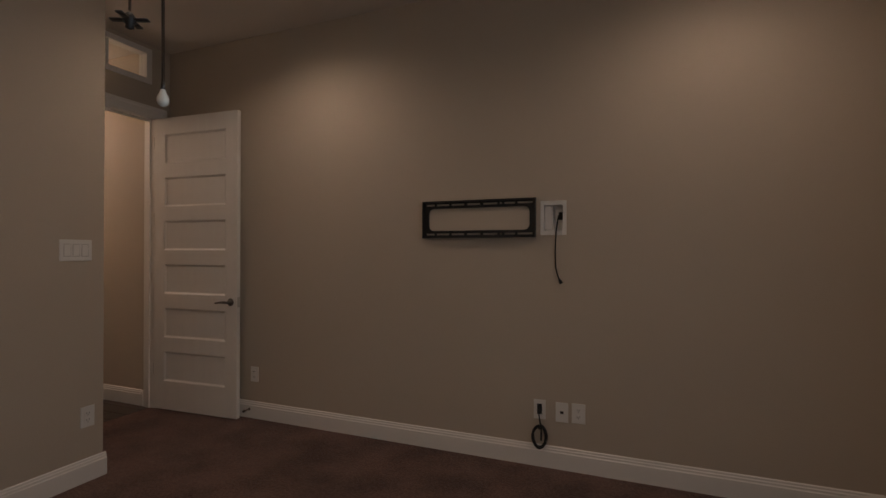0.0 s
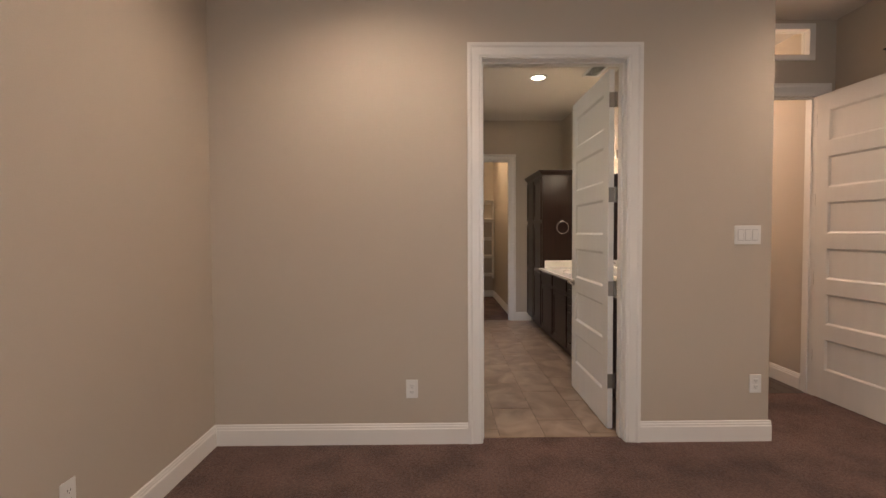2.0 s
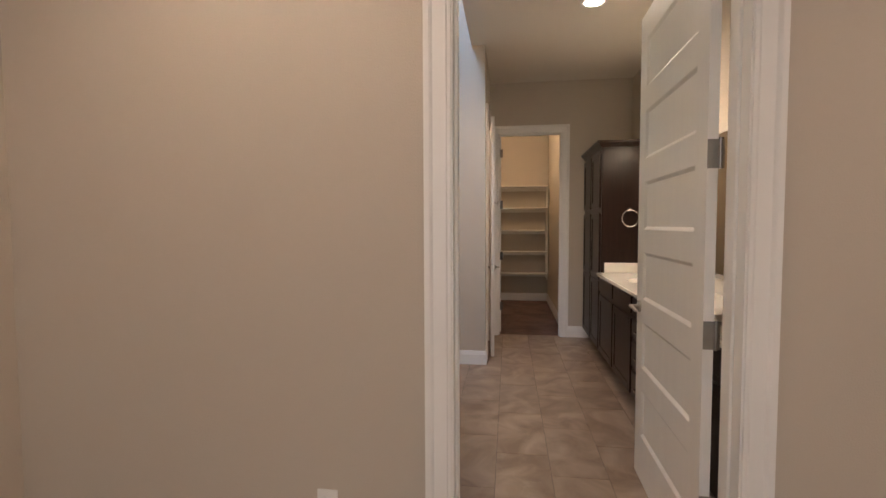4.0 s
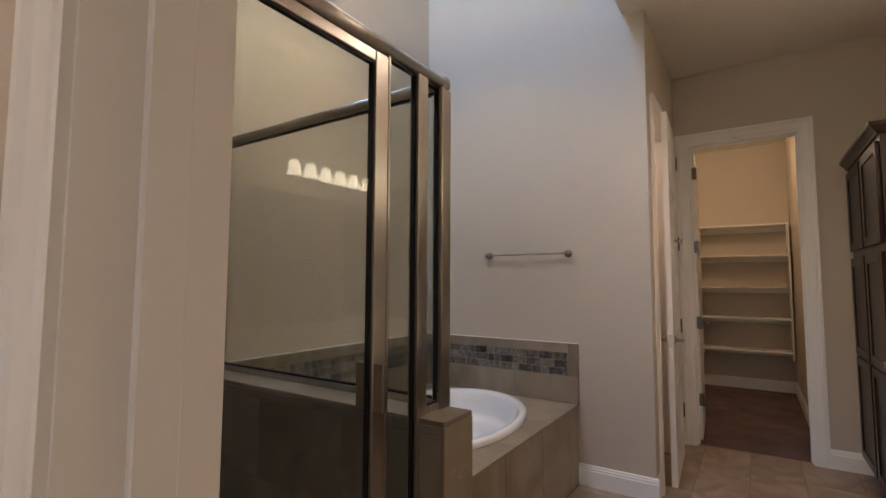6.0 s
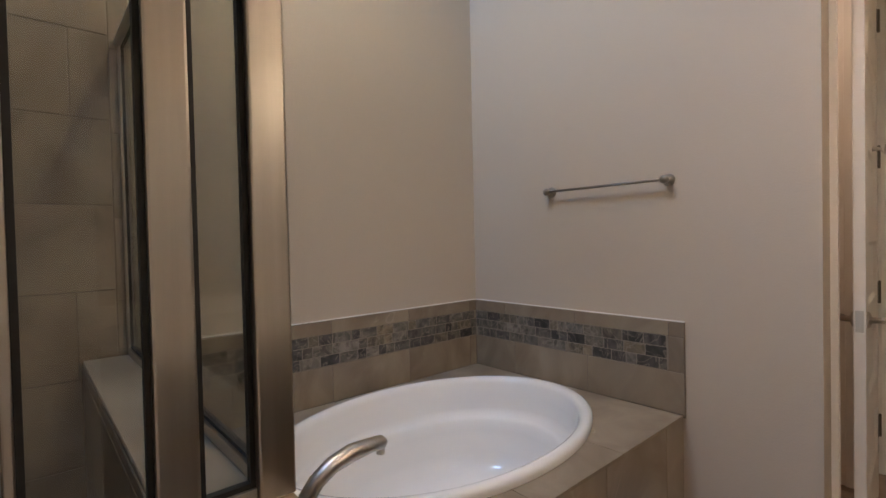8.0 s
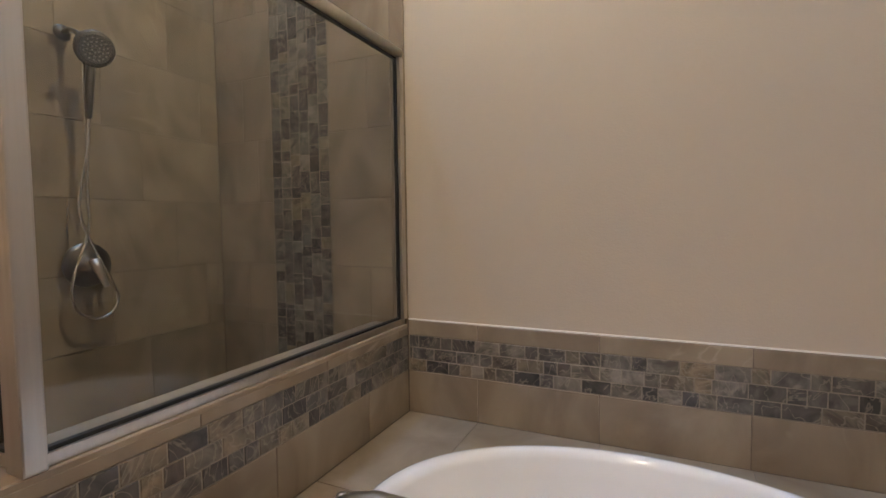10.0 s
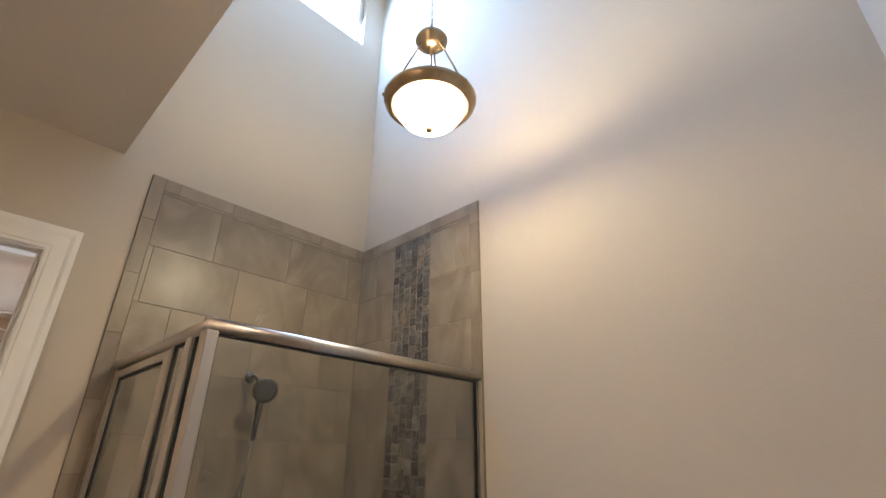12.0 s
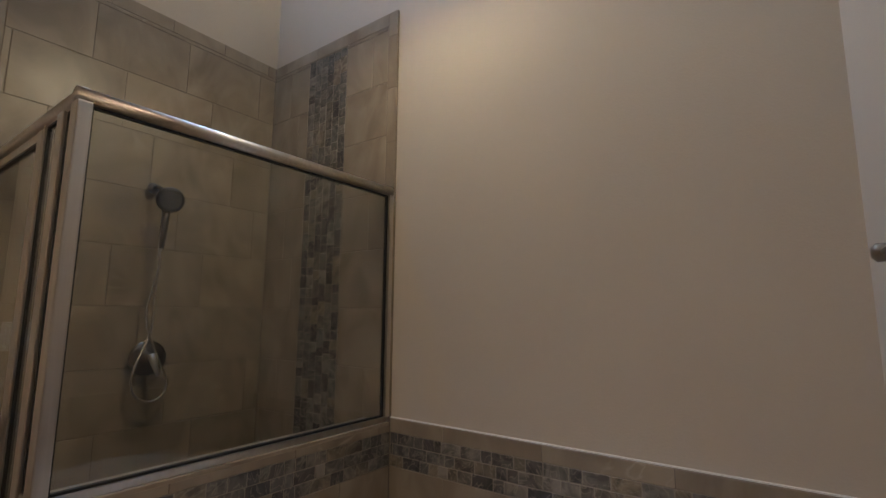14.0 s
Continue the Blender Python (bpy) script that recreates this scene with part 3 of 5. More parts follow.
def mosaic_material():
    """Tumbled slate chips: each with its own tone, swirling bands and pale veins."""
    m = bpy.data.materials.new("slate_mosaic")
    m.use_nodes = True
    n, link = m.node_tree.nodes, m.node_tree.links.new
    b = n["Principled BSDF"]
    info = n.new("ShaderNodeObjectInfo")
    tc = n.new("ShaderNodeTexCoord")
    mul = n.new("ShaderNodeMath")
    mul.operation, mul.inputs[1].default_value = "MULTIPLY", 53.0
    link(info.outputs["Random"], mul.inputs[0])
    off = n.new("ShaderNodeVectorMath")
    link(tc.outputs["Object"], off.inputs[0])
    link(mul.outputs[0], off.inputs[1])
    base = n.new("ShaderNodeValToRGB")
    stops = ((0.0, (0.050, 0.046, 0.043)), (0.14, (0.150, 0.135, 0.115)), (0.28, (0.034, 0.031, 0.029)), (0.42, (0.115, 0.108, 0.100)), (0.56, (0.200, 0.160, 0.108)), (0.70, (0.060, 0.055, 0.051)), (0.85, (0.200, 0.180, 0.152)), (1.0, (0.080, 0.066, 0.052)))
    base.color_ramp.elements[0].color, base.color_ramp.elements[1].color = (*stops[0][1], 1), (*stops[-1][1], 1)
    for p, c in stops[1:-1]:
        base.color_ramp.elements.new(p).color = (*c, 1)
    link(info.outputs["Random"], base.inputs[0])
    # broad swirling bands within a chip
    swirl = n.new("ShaderNodeTexNoise")
    swirl.inputs["Scale"].default_value, swirl.inputs["Detail"].default_value, swirl.inputs["Distortion"].default_value = 9, 4, 2.2
    link(off.outputs[0], swirl.inputs["Vector"])
    tone = n.new("ShaderNodeMapRange")
    tone.inputs["From Min"].default_value, tone.inputs["From Max"].default_value = 0.36, 0.64
    tone.inputs["To Min"].default_value, tone.inputs["To Max"].default_value = 0.6, 1.45
    link(swirl.outputs["Fac"], tone.inputs["Value"])
    hsv = n.new("ShaderNodeHueSaturation")
    link(tone.outputs[0], hsv.inputs["Value"])
    link(base.outputs[0], hsv.inputs["Color"])
    # thin pale veins
    vein = n.new("ShaderNodeTexNoise")
    vein.inputs["Scale"].default_value, vein.inputs["Detail"].default_value, vein.inputs["Distortion"].default_value = 5, 2, 5.0
    link(off.outputs[0], vein.inputs["Vector"])
    ramp = n.new("ShaderNodeValToRGB")
    e = ramp.color_ramp.elements
    e[0].position, e[1].position = 0.485, 0.545
    e[0].color, e[1].color = (0, 0, 0, 1), (0, 0, 0, 1)
    e.new(0.515).color = (0.45, 0.45, 0.45, 1)
    link(vein.outputs["Fac"], ramp.inputs[0])
    mix = n.new("ShaderNodeMix")
    mix.data_type = "RGBA"
    link(ramp.outputs[0], mix.inputs[0])
    link(hsv.outputs[0], mix.inputs[6])
    mix.inputs[7].default_value = (0.36, 0.315, 0.25, 1)
    link(mix.outputs[2], b.inputs["Base Color"])
    gloss = n.new("ShaderNodeMapRange")
    gloss.inputs["To Min"].default_value, gloss.inputs["To Max"].default_value = 0.22, 0.45
    link(swirl.outputs["Fac"], gloss.inputs["Value"])
    link(gloss.outputs[0], b.inputs["Roughness"])
    bp = n.new("ShaderNodeBump")
    bp.inputs["Strength"].default_value, bp.inputs["Distance"].default_value = 0.45, 0.004
    link(swirl.outputs["Fac"], bp.inputs["Height"])
    link(bp.outputs[0], b.inputs["Normal"])
    return m


MOSAIC = mosaic_material()


def stone_material(name, dark, light, pale, rough, vary):
    m = bpy.data.materials.new(name)
    m.use_nodes = True
    n, link = m.node_tree.nodes, m.node_tree.links.new
    b = n["Principled BSDF"]
    info = n.new("ShaderNodeObjectInfo")
    tc = n.new("ShaderNodeTexCoord")
    mul = n.new("ShaderNodeMath")
    mul.operation, mul.inputs[1].default_value = "MULTIPLY", 61.0
    link(info.outputs["Random"], mul.inputs[0])
    off = n.new("ShaderNodeVectorMath")
    link(tc.outputs["Object"], off.inputs[0])
    link(mul.outputs[0], off.inputs[1])
    cloud = n.new("ShaderNodeTexNoise")
    cloud.inputs["Scale"].default_value, cloud.inputs["Detail"].default_value, cloud.inputs["Distortion"].default_value = 3.4, 9, 1.0
    drift = n.new("ShaderNodeMapping")
    drift.inputs["Rotation"].default_value, drift.inputs["Scale"].default_value = (0.7, 0.7, 0.5), (1.15, 1.15, 0.8)
    link(off.outputs[0], drift.inputs["Vector"])
    link(drift.outputs[0], cloud.inputs["Vector"])
    ramp = n.new("ShaderNodeValToRGB")
    ramp.color_ramp.elements[0].position, ramp.color_ramp.elements[1].position = 0.32, 0.68
    ramp.color_ramp.elements[0].color, ramp.color_ramp.elements[1].color = (*dark, 1), (*light, 1)
    link(cloud.outputs["Fac"], ramp.inputs[0])
    vein = n.new("ShaderNodeTexNoise")
    vein.inputs["Scale"].default_value, vein.inputs["Detail"].default_value, vein.inputs["Distortion"].default_value = 2.0, 4, 1.3
    link(off.outputs[0], vein.inputs["Vector"])
    vr = n.new("ShaderNodeValToRGB")
    e = vr.color_ramp.elements
    e[0].position, e[1].position = 0.488, 0.512
    e[0].color, e[1].color = (0, 0, 0, 1), (0, 0, 0, 1)
    e.new(0.5).color = (0.45, 0.45, 0.45, 1)
    link(vein.outputs["Fac"], vr.inputs[0])
    spot = n.new("ShaderNodeTexNoise")
    spot.inputs["Scale"].default_value = 3.1
    link(off.outputs[0], spot.inputs["Vector"])
    sr = n.new("ShaderNodeValToRGB")
    sr.color_ramp.elements[0].position, sr.color_ramp.elements[1].position = 0.60, 0.72
    link(spot.outputs["Fac"], sr.inputs[0])
    both = n.new("ShaderNodeMath")
    both.operation = "MULTIPLY"
    link(vr.outputs[0], both.inputs[0])
    link(sr.outputs[0], both.inputs[1])
    mix = n.new("ShaderNodeMix")
    mix.data_type = "RGBA"
    link(both.outputs[0], mix.inputs[0])
    link(ramp.outputs[0], mix.inputs[6])
    mix.inputs[7].default_value = (*pale, 1)
    hsv = n.new("ShaderNodeHueSaturation")
    mr = n.new("ShaderNodeMapRange")
    mr.inputs["To Min"].default_value, mr.inputs["To Max"].default_value = 1 - vary, 1 + vary
    link(info.outputs["Random"], mr.inputs["Value"])
    link(mr.outputs[0], hsv.inputs["Value"])
    link(mix.outputs[2], hsv.inputs["Color"])
    link(hsv.outputs[0], b.inputs["Base Color"])
    b.inputs["Roughness"].default_value = rough
    bp = n.new("ShaderNodeBump")
    bp.inputs["Strength"].default_value, bp.inputs["Distance"].default_value = 0.1, 0.004
    link(cloud.outputs["Fac"], bp.inputs["Height"])
    link(bp.outputs[0], b.inputs["Normal"])
    return m


TILE = stone_material("stone_tile", (0.205, 0.160, 0.112), (0.328, 0.268, 0.196), (0.50, 0.44, 0.35), 0.34, 0.08)
FLOORT = stone_material("floor_tile", (0.185, 0.124, 0.084), (0.370, 0.272, 0.196), (0.40, 0.33, 0.26), 0.34, 0.06)

# ---- tub surround: core, deck, half wall ----
TX0, TX1 = XT, -3.940         # tub niche, foot to head
HX = -3.768                   # shower side of the half wall
HY = -0.238                   # free end of the half wall
FY = -0.445                   # front of the tub deck
CX, CY, RA, RB = -4.875, -1.048, 0.725, 0.503   # rim of the oval tub


def ring_plate(bm, x0, x1, y0, y1, z0, z1, cx, cy, ra, rb, steps=72):
    """A flat plate with an oval hole."""
    angles = [2 * math.pi * i / steps for i in range(steps)]
    angles += [math.atan2(y - cy, x - cx) % (2 * math.pi) for x in (x0, x1) for y in (y0, y1)]
    angles = sorted(set(round(a, 5) for a in angles))
    inner, outer = [], []
    for a in angles:
        c, s = math.cos(a), math.sin(a)
        k = min((x1 - cx) / c if c > 1e-9 else (x0 - cx) / c if c < -1e-9 else 1e9, (y1 - cy) / s if s > 1e-9 else (y0 - cy) / s if s < -1e-9 else 1e9)
        r = ra * rb / math.hypot(rb * c, ra * s)
        inner.append((cx + r * c, cy + r * s))
        outer.append((cx + k * c, cy + k * s))
    n = len(angles)
    v = {(w, z): [bm.verts.new((*p, z)) for p in lot] for w, lot in (("i", inner), ("o", outer)) for z in (z0, z1)}
    for i in range(n):
        j = (i + 1) % n
        bm.faces.new((v["i", z1][i], v["o", z1][i], v["o", z1][j], v["i", z1][j]))
        bm.faces.new((v["i", z0][j], v["o", z0][j], v["o", z0][i], v["i", z0][i]))
        bm.faces.new((v["o", z0][i], v["o", z0][j], v["o", z1][j], v["o", z1][i]))
        bm.faces.new((v["i", z0][j], v["i", z0][i], v["i", z1][i], v["i", z1][j]))


surround = thing("tub_surround", pose(0, 0, 0), "tan stone tiled tub deck with slate mosaic band", "tub surround")
bm = bmesh.new()
slab(bm, TX0, TX1, FY - 0.05, FY - 0.003, 0, DECK - 0.05)
ring_plate(bm, TX0, TX1, YS, FY - 0.003, DECK - 0.05, DECK - 0.003, CX, CY, RA - 0.035, RB - 0.035)
part("core", bm, GROUT, surround)
divider = thing("half_wall", pose(0, 0, 0), "tan stone tiled half wall between tub and shower", "half wall")
boxes("core", [(TX1 + 0.004, HX - 0.003, YS, HY - 0.003, 0, SILL - 0.015)], GROUT, divider)

# ---- bathtub ----
tub = thing("bathtub", pose(CX, CY, DECK), "white oval drop-in bathtub in a tiled deck", "bathtub")
bm = bmesh.new()
prof = [(1.0, 0.0), (1.004, 0.016), (0.996, 0.028), (0.975, 0.036), (0.945, 0.037), (0.92, 0.030), (0.905, 0.010), (0.89, -0.05), (0.872, -0.11), (0.855, -0.135), (0.80, -0.145), (0.775, -0.155), (0.755, -0.20), (0.72, -0.30), (0.66, -0.37), (0.5, -0.395), (0.0, -0.40)]
rings = []
for f, z in prof:
    rings.append([bm.verts.new((RA * f * math.cos(2 * math.pi * i / 96), RB * f * math.sin(2 * math.pi * i / 96), z)) for i in range(96)])
for a, b in zip(rings, rings[1:]):
    for i in range(96):
        bm.faces.new((a[i], a[(i + 1) % 96], b[(i + 1) % 96], b[i]))
bmesh.ops.remove_doubles(bm, verts=bm.verts, dist=0.0002)
bmesh.ops.recalc_face_normals(bm, faces=bm.faces[:])
for f in bm.faces:
    f.normal_flip()
part("basin", bm, PORCELAIN, tub, "glossy white oval basin", True)
bm = bmesh.new()
lathe(bm, [(0.0, 0.004), (0.024, 0.004), (0.032, 0.001), (0.033, -0.004)], 20, Matrix.Translation((0.42, 0, -0.372)) @ Matrix.Rotation(radians(-28), 4, "Y"))
part("drain", bm, NICKEL, tub, "satin nickel drain cover", True)

filler = thing("tub_filler", pose(-4.155, -0.80, DECK), "satin nickel arched tub spout with two levers", "tub filler")
bm = bmesh.new()
lathe(bm, [(0.0, 0.0), (0.034, 0.0), (0.033, 0.008), (0.024, 0.02), (0.021, 0.05), (0.0, 0.05)], 20)
part("escutcheon", bm, NICKEL, filler, "", True)
bm = bmesh.new()
arc = [(0.0, 0.0, 0.03), (-0.012, 0.0, 0.075), (-0.045, 0.0, 0.115), (-0.095, -0.004, 0.142), (-0.16, -0.008, 0.156), (-0.22, -0.012, 0.160), (-0.262, -0.014, 0.156), (-0.275, -0.015, 0.148)]
tube(bm, arc, [0.023, 0.023, 0.023, 0.024, 0.026, 0.029, 0.029, 0.016], 16)
for v in bm.verts:
    v.co.z = v.co.z if v.co.x > -0.2 else 0.15 + (v.co.z - 0.15) * 0.68
lathe(bm, [(0.013, 0.0), (0.013, -0.026), (0.0, -0.026)], 14, Matrix.Translation((-0.262, -0.014, 0.146)))
part("spout", bm, NICKEL, filler, "arched satin nickel spout", True)
for dy in (-0.13, 0.15):
    bm = bmesh.new()
    lathe(bm, [(0.0, 0.0), (0.030, 0.0), (0.029, 0.008), (0.018, 0.018), (0.014, 0.05), (0.018, 0.056), (0.012, 0.068), (0.0, 0.07)], 18, Matrix.Translation((0.03, dy, 0)))
    h = part("valve", bm, NICKEL, filler, "", True)
    bm = bmesh.new()
    tube(bm, [(0.03, dy, 0.058), (0.03, dy + 0.03, 0.064), (0.03, dy + 0.075, 0.07)], [0.008, 0.007, 0.009], 8)
    part("lever", bm, NICKEL, h, "", True)
bm = bmesh.new()
lathe(bm, [(0.0, 0.0), (0.011, 0.0), (0.009, 0.03), (0.008, 0.055), (0.013, 0.068), (0.014, 0.082), (0.008, 0.094), (0.0, 0.096)], 14, Matrix.Translation((-0.028, 0.072, 0)))
part("diverter_knob", bm, DARKM, filler, "small rounded diverter knob", True)

# ---- towel bar ----
bar = thing("towel_bar", pose(XT, 0, 1.494), "satin nickel towel bar on round posts", "towel bar")
for y in (-1.09, -0.495):
    bm = bmesh.new()
    lathe(bm, [(0.0, 0.0), (0.027, 0.0), (0.026, 0.006), (0.018, 0.012), (0.012, 0.02), (0.012, 0.03), (0.017, 0.034), (0.018, 0.052), (0.010, 0.060), (0.0, 0.061)], 20, Matrix.Translation((0, y, 0)) @ Matrix.Rotation(radians(90), 4, "Y"))
    part("post", bm, HINGE, bar, "", True)
bm = bmesh.new()
tube(bm, [(0.043, -1.108, 0), (0.043, -0.476, 0)], 0.0062, 12)
part("rail", bm, HINGE, bar, "", True)

# ---- shower enclosure ----
GY, GX, HEAD = -0.348, -3.913, 1.988    # front glass, side glass, header height
encl = thing("shower_enclosure", pose(0, 0, 0), "framed glass shower enclosure in brushed nickel", "shower enclosure")


def bar_box(name, lot, parent=encl, bevel=0.004):
    return part(name, bevelled(_one(*lot), bevel, 2), NICKEL, parent)


bm = bmesh.new()
tube(bm, [(-2.90, GY, HEAD), (GX - 0.012, GY, HEAD)], 0.024, 16)
part("header", bm, NICKEL, encl, "rounded brushed nickel front header", True)
bm = bmesh.new()
tube(bm, [(GX, YT + 0.003, HEAD), (GX, GY + 0.022, HEAD)], 0.024, 16)
part("header", bm, NICKEL, encl, "rounded brushed nickel side header", True)
bar_box("wall_jamb", (-2.925, -2.896, GY - 0.016, GY + 0.016, 0.10, HEAD - 0.02))
bar_box("corner_post", (GX - 0.028, GX + 0.028, GY - 0.016, GY + 0.022, SILL, HEAD - 0.02))
bar_box("mullion", (-3.808, -3.755, GY - 0.018, GY + 0.018, 0.10, HEAD - 0.02))
bar_box("strike_jamb", (-3.621, -3.611, GY - 0.014, GY + 0.014, 0.10, HEAD - 0.02), bevel=0.002)
bar_box("bottom_rail", (-3.755, -3.621, GY - 0.014, GY + 0.014, 0.10, 0.125), bevel=0.002)
bar_box("sill_channel", (GX - 0.014, GX + 0.014, YT + 0.002, GY - 0.016, SILL, SILL + 0.024), bevel=0.002)
bar_box("sill_channel", (GX + 0.028, -3.808, GY - 0.012, GY + 0.012, SILL, SILL + 0.022), bevel=0.002)
bar_box("wall_channel", (GX - 0.022, GX + 0.014, YT + 0.001, YT + 0.026, SILL + 0.024, HEAD - 0.02), bevel=0.002)


def glazed(parent, lot, flat):
    """A pane with a dark gasket round it; flat: axis of its thickness."""
    x0, x1, y0, y1, z0, z1 = lot
    p = part("pane", _one(*lot), SHOWERGLASS, parent)
    p.visible_shadow = False
    g, d = 0.008, 0.004
    if flat == "y":
        lots = ((x0, x0 + g, y0 - d, y1 + d, z0, z1), (x1 - g, x1, y0 - d, y1 + d, z0, z1), (x0 + g, x1 - g, y0 - d, y1 + d, z0, z0 + g), (x0 + g, x1 - g, y0 - d, y1 + d, z1 - g, z1))
    else:
        lots = ((x0 - d, x1 + d, y0, y0 + g, z0, z1), (x0 - d, x1 + d, y1 - g, y1, z0, z1), (x0 - d, x1 + d, y0 + g, y1 - g, z0, z0 + g), (x0 - d, x1 + d, y0 + g, y1 - g, z1 - g, z1))
    for a in lots:
        part("gasket", _one(*a), RUBBER, parent, "black glazing gasket")


glazed(encl, (GX - 0.003, GX + 0.003, YT + 0.026, GY - 0.016, SILL + 0.024, HEAD - 0.022), "x")
glazed(encl, (GX + 0.028, -3.808, GY - 0.003, GY + 0.003, SILL + 0.022, HEAD - 0.022), "y")
glazed(encl, (-3.755, -3.621, GY - 0.003, GY + 0.003, 0.125, HEAD - 0.022), "y")
leaf = part("shower_door", bevelled(_one(-3.608, -3.553, GY - 0.015, GY + 0.015, 0.12, HEAD - 0.03), 0.004), NICKEL, encl, "framed glass door leaf")
part("hinge_stile", bevelled(_one(-2.962, -2.928, GY - 0.013, GY + 0.013, 0.12, HEAD - 0.03), 0.004), NICKEL, leaf)
part("top_rail", bevelled(_one(-3.553, -2.962, GY - 0.013, GY + 0.013, HEAD - 0.062, HEAD - 0.03), 0.004), NICKEL, leaf)
part("foot_rail", bevelled(_one(-3.553, -2.962, GY - 0.013, GY + 0.013, 0.12, 0.155), 0.004), NICKEL, leaf)
glazed(leaf, (-3.553, -2.962, GY - 0.003, GY + 0.003, 0.155, HEAD - 0.062), "y")
for s in (1, -1):
    bm = bmesh.new()
    lo, hi = 0.94, 1.068
    slab(bm, -3.563, -3.557, min(GY + s * 0.014, GY + s * 0.05), max(GY + s * 0.014, GY + s * 0.05), lo, hi)
    slab(bm, -3.579, -3.563, min(GY + s * 0.044, GY + s * 0.05), max(GY + s * 0.044, GY + s * 0.05), lo, hi)
    part("pull_handle", bevelled(bm, 0.0012, 1), NICKEL, leaf, "slim angled pull plate")
curb = thing("shower_curb", pose(0, 0, 0), "low stone tiled shower curb", "curb")
boxes("core", [(HX + 0.002, -2.897, GY - 0.06, GY + 0.06, 0, 0.088)], GROUT, curb)

# ---- shower fittings ----
SX = -2.897
sh = thing("hand_shower", pose(SX, -0.955, 2.01), "round handheld shower head on a wall arm with hose", "shower head")
bm = bmesh.new()
lathe(bm, [(0.0, 0.0), (0.030, 0.0), (0.028, 0.006), (0.012, 0.014), (0.0, 0.014)], 18, Matrix.Rotation(radians(-90), 4, "Y"))
tube(bm, [(0, 0, 0), (-0.05, 0, 0.002), (-0.09, 0, -0.015), (-0.115, 0, -0.04)], 0.010, 10)
part("arm", bm, DARKM, sh, "", True)
tilt = Matrix.Translation((-0.150, -0.02, -0.075)) @ Matrix.Rotation(radians(-110), 4, "Y") @ Matrix.Rotation(radians(-12), 4, "X")
bm = bmesh.new()
lathe(bm, [(0.0, -0.026), (0.030, -0.024), (0.054, -0.008), (0.064, 0.008), (0.063, 0.016), (0.056, 0.020), (0.0, 0.021)], 28, tilt)
head = part("spray_head", bm, DARKM, sh, "round dark nickel spray head", True)
bm = bmesh.new()
lathe(bm, [(0.050, 0.0208), (0.052, 0.0235), (0.048, 0.0225), (0.0, 0.0225)], 28, tilt)
bmesh.ops.recalc_face_normals(bm, faces=bm.faces[:])
part("face_plate", bm, material("spray_face", (0.055, 0.052, 0.048), 0.45, second=(0.08, 0.075, 0.07), scale=60), head, "dark grey spray face", True)
bm = bmesh.new()
for r, c in ((0.012, 6), (0.025, 10), (0.038, 16)):
    for i in range(c):
        a = 2 * math.pi * i / c
        lathe(bm, [(0.0034, 0.0222), (0.0026, 0.0262), (0.0, 0.0262)], 6, tilt @ Matrix.Translation((r * math.cos(a), r * math.sin(a), 0)))
tagged(part("nozzles", bm, material("grey_rubber", (0.26, 0.25, 0.235), 0.6), head, "small grey rubber nozzles"), kind="stuff")
bm = bmesh.new()
tube(bm, [(-0.130, -0.02, -0.125), (-0.118, -0.02, -0.19), (-0.105, -0.02, -0.26), (-0.10, -0.02, -0.315)], [0.014, 0.015, 0.014, 0.011], 12)
part("handle", bm, DARKM, sh, "", True)
bm = bmesh.new()
hose = [(-0.10, -0.02, -0.31), (-0.085, -0.02, -0.42), (-0.06, -0.005, -0.56), (-0.05, 0.0, -0.66), (-0.045, -0.04, -0.78), (-0.045, -0.105, -0.93), (-0.045, -0.125, -0.99), (-0.045, -0.10, -1.045), (-0.045, -0.045, -1.062), (-0.045, 0.015, -1.03), (-0.045, 0.038, -0.96), (-0.045, 0.02, -0.87), (-0.045, -0.03, -0.72), (-0.05, -0.03, -0.58), (-0.07, -0.025, -0.42), (-0.095, -0.01, -0.26), (-0.112, -0.004, -0.12), (-0.115, 0.0, -0.05)]
fine = []
for i in range(len(hose) - 1):
    p0, p1, p2, p3 = (Vector(hose[max(0, min(len(hose) - 1, i + k))]) for k in (-1, 0, 1, 2))
    for s in range(5):
        u = s / 5
        fine.append(0.5 * ((2 * p1) + (p2 - p0) * u + (2 * p0 - 5 * p1 + 4 * p2 - p3) * u * u + (3 * p1 - p0 - 3 * p2 + p3) * u ** 3))
fine.append(Vector(hose[-1]))
tube(bm, fine, 0.0065, 8)
part("hose", bm, CHROME, sh, "flexible steel hose hanging in a loop", True)
sv = thing("shower_valve", pose(SX, -0.998, 1.152), "round dark nickel shower valve with lever", "shower valve")
out = Matrix.Rotation(radians(-90), 4, "Y")
bm = bmesh.new()
lathe(bm, [(0.0, 0.0), (0.086, 0.0), (0.085, 0.006), (0.070, 0.014), (0.03, 0.018), (0.026, 0.05), (0.0, 0.052)], 36, out)
part("escutcheon", bm, DARKM, sv, "", True)
bm = bmesh.new()
tube(bm, [(-0.05, 0, 0.02), (-0.062, -0.005, -0.01), (-0.07, -0.015, -0.05), (-0.085, -0.02, -0.08)], [0.022, 0.018, 0.012, 0.009], 12)
part("lever", bm, NICKEL, sv, "", True)

# ---- wall plates ----


# Mid grey that stands in for the shadow round white switch rockers.
GROOVESHADE = material("groove_shade_grey", (0.50, 0.48, 0.45), 0.6, second=(0.56, 0.54, 0.51), scale=20)


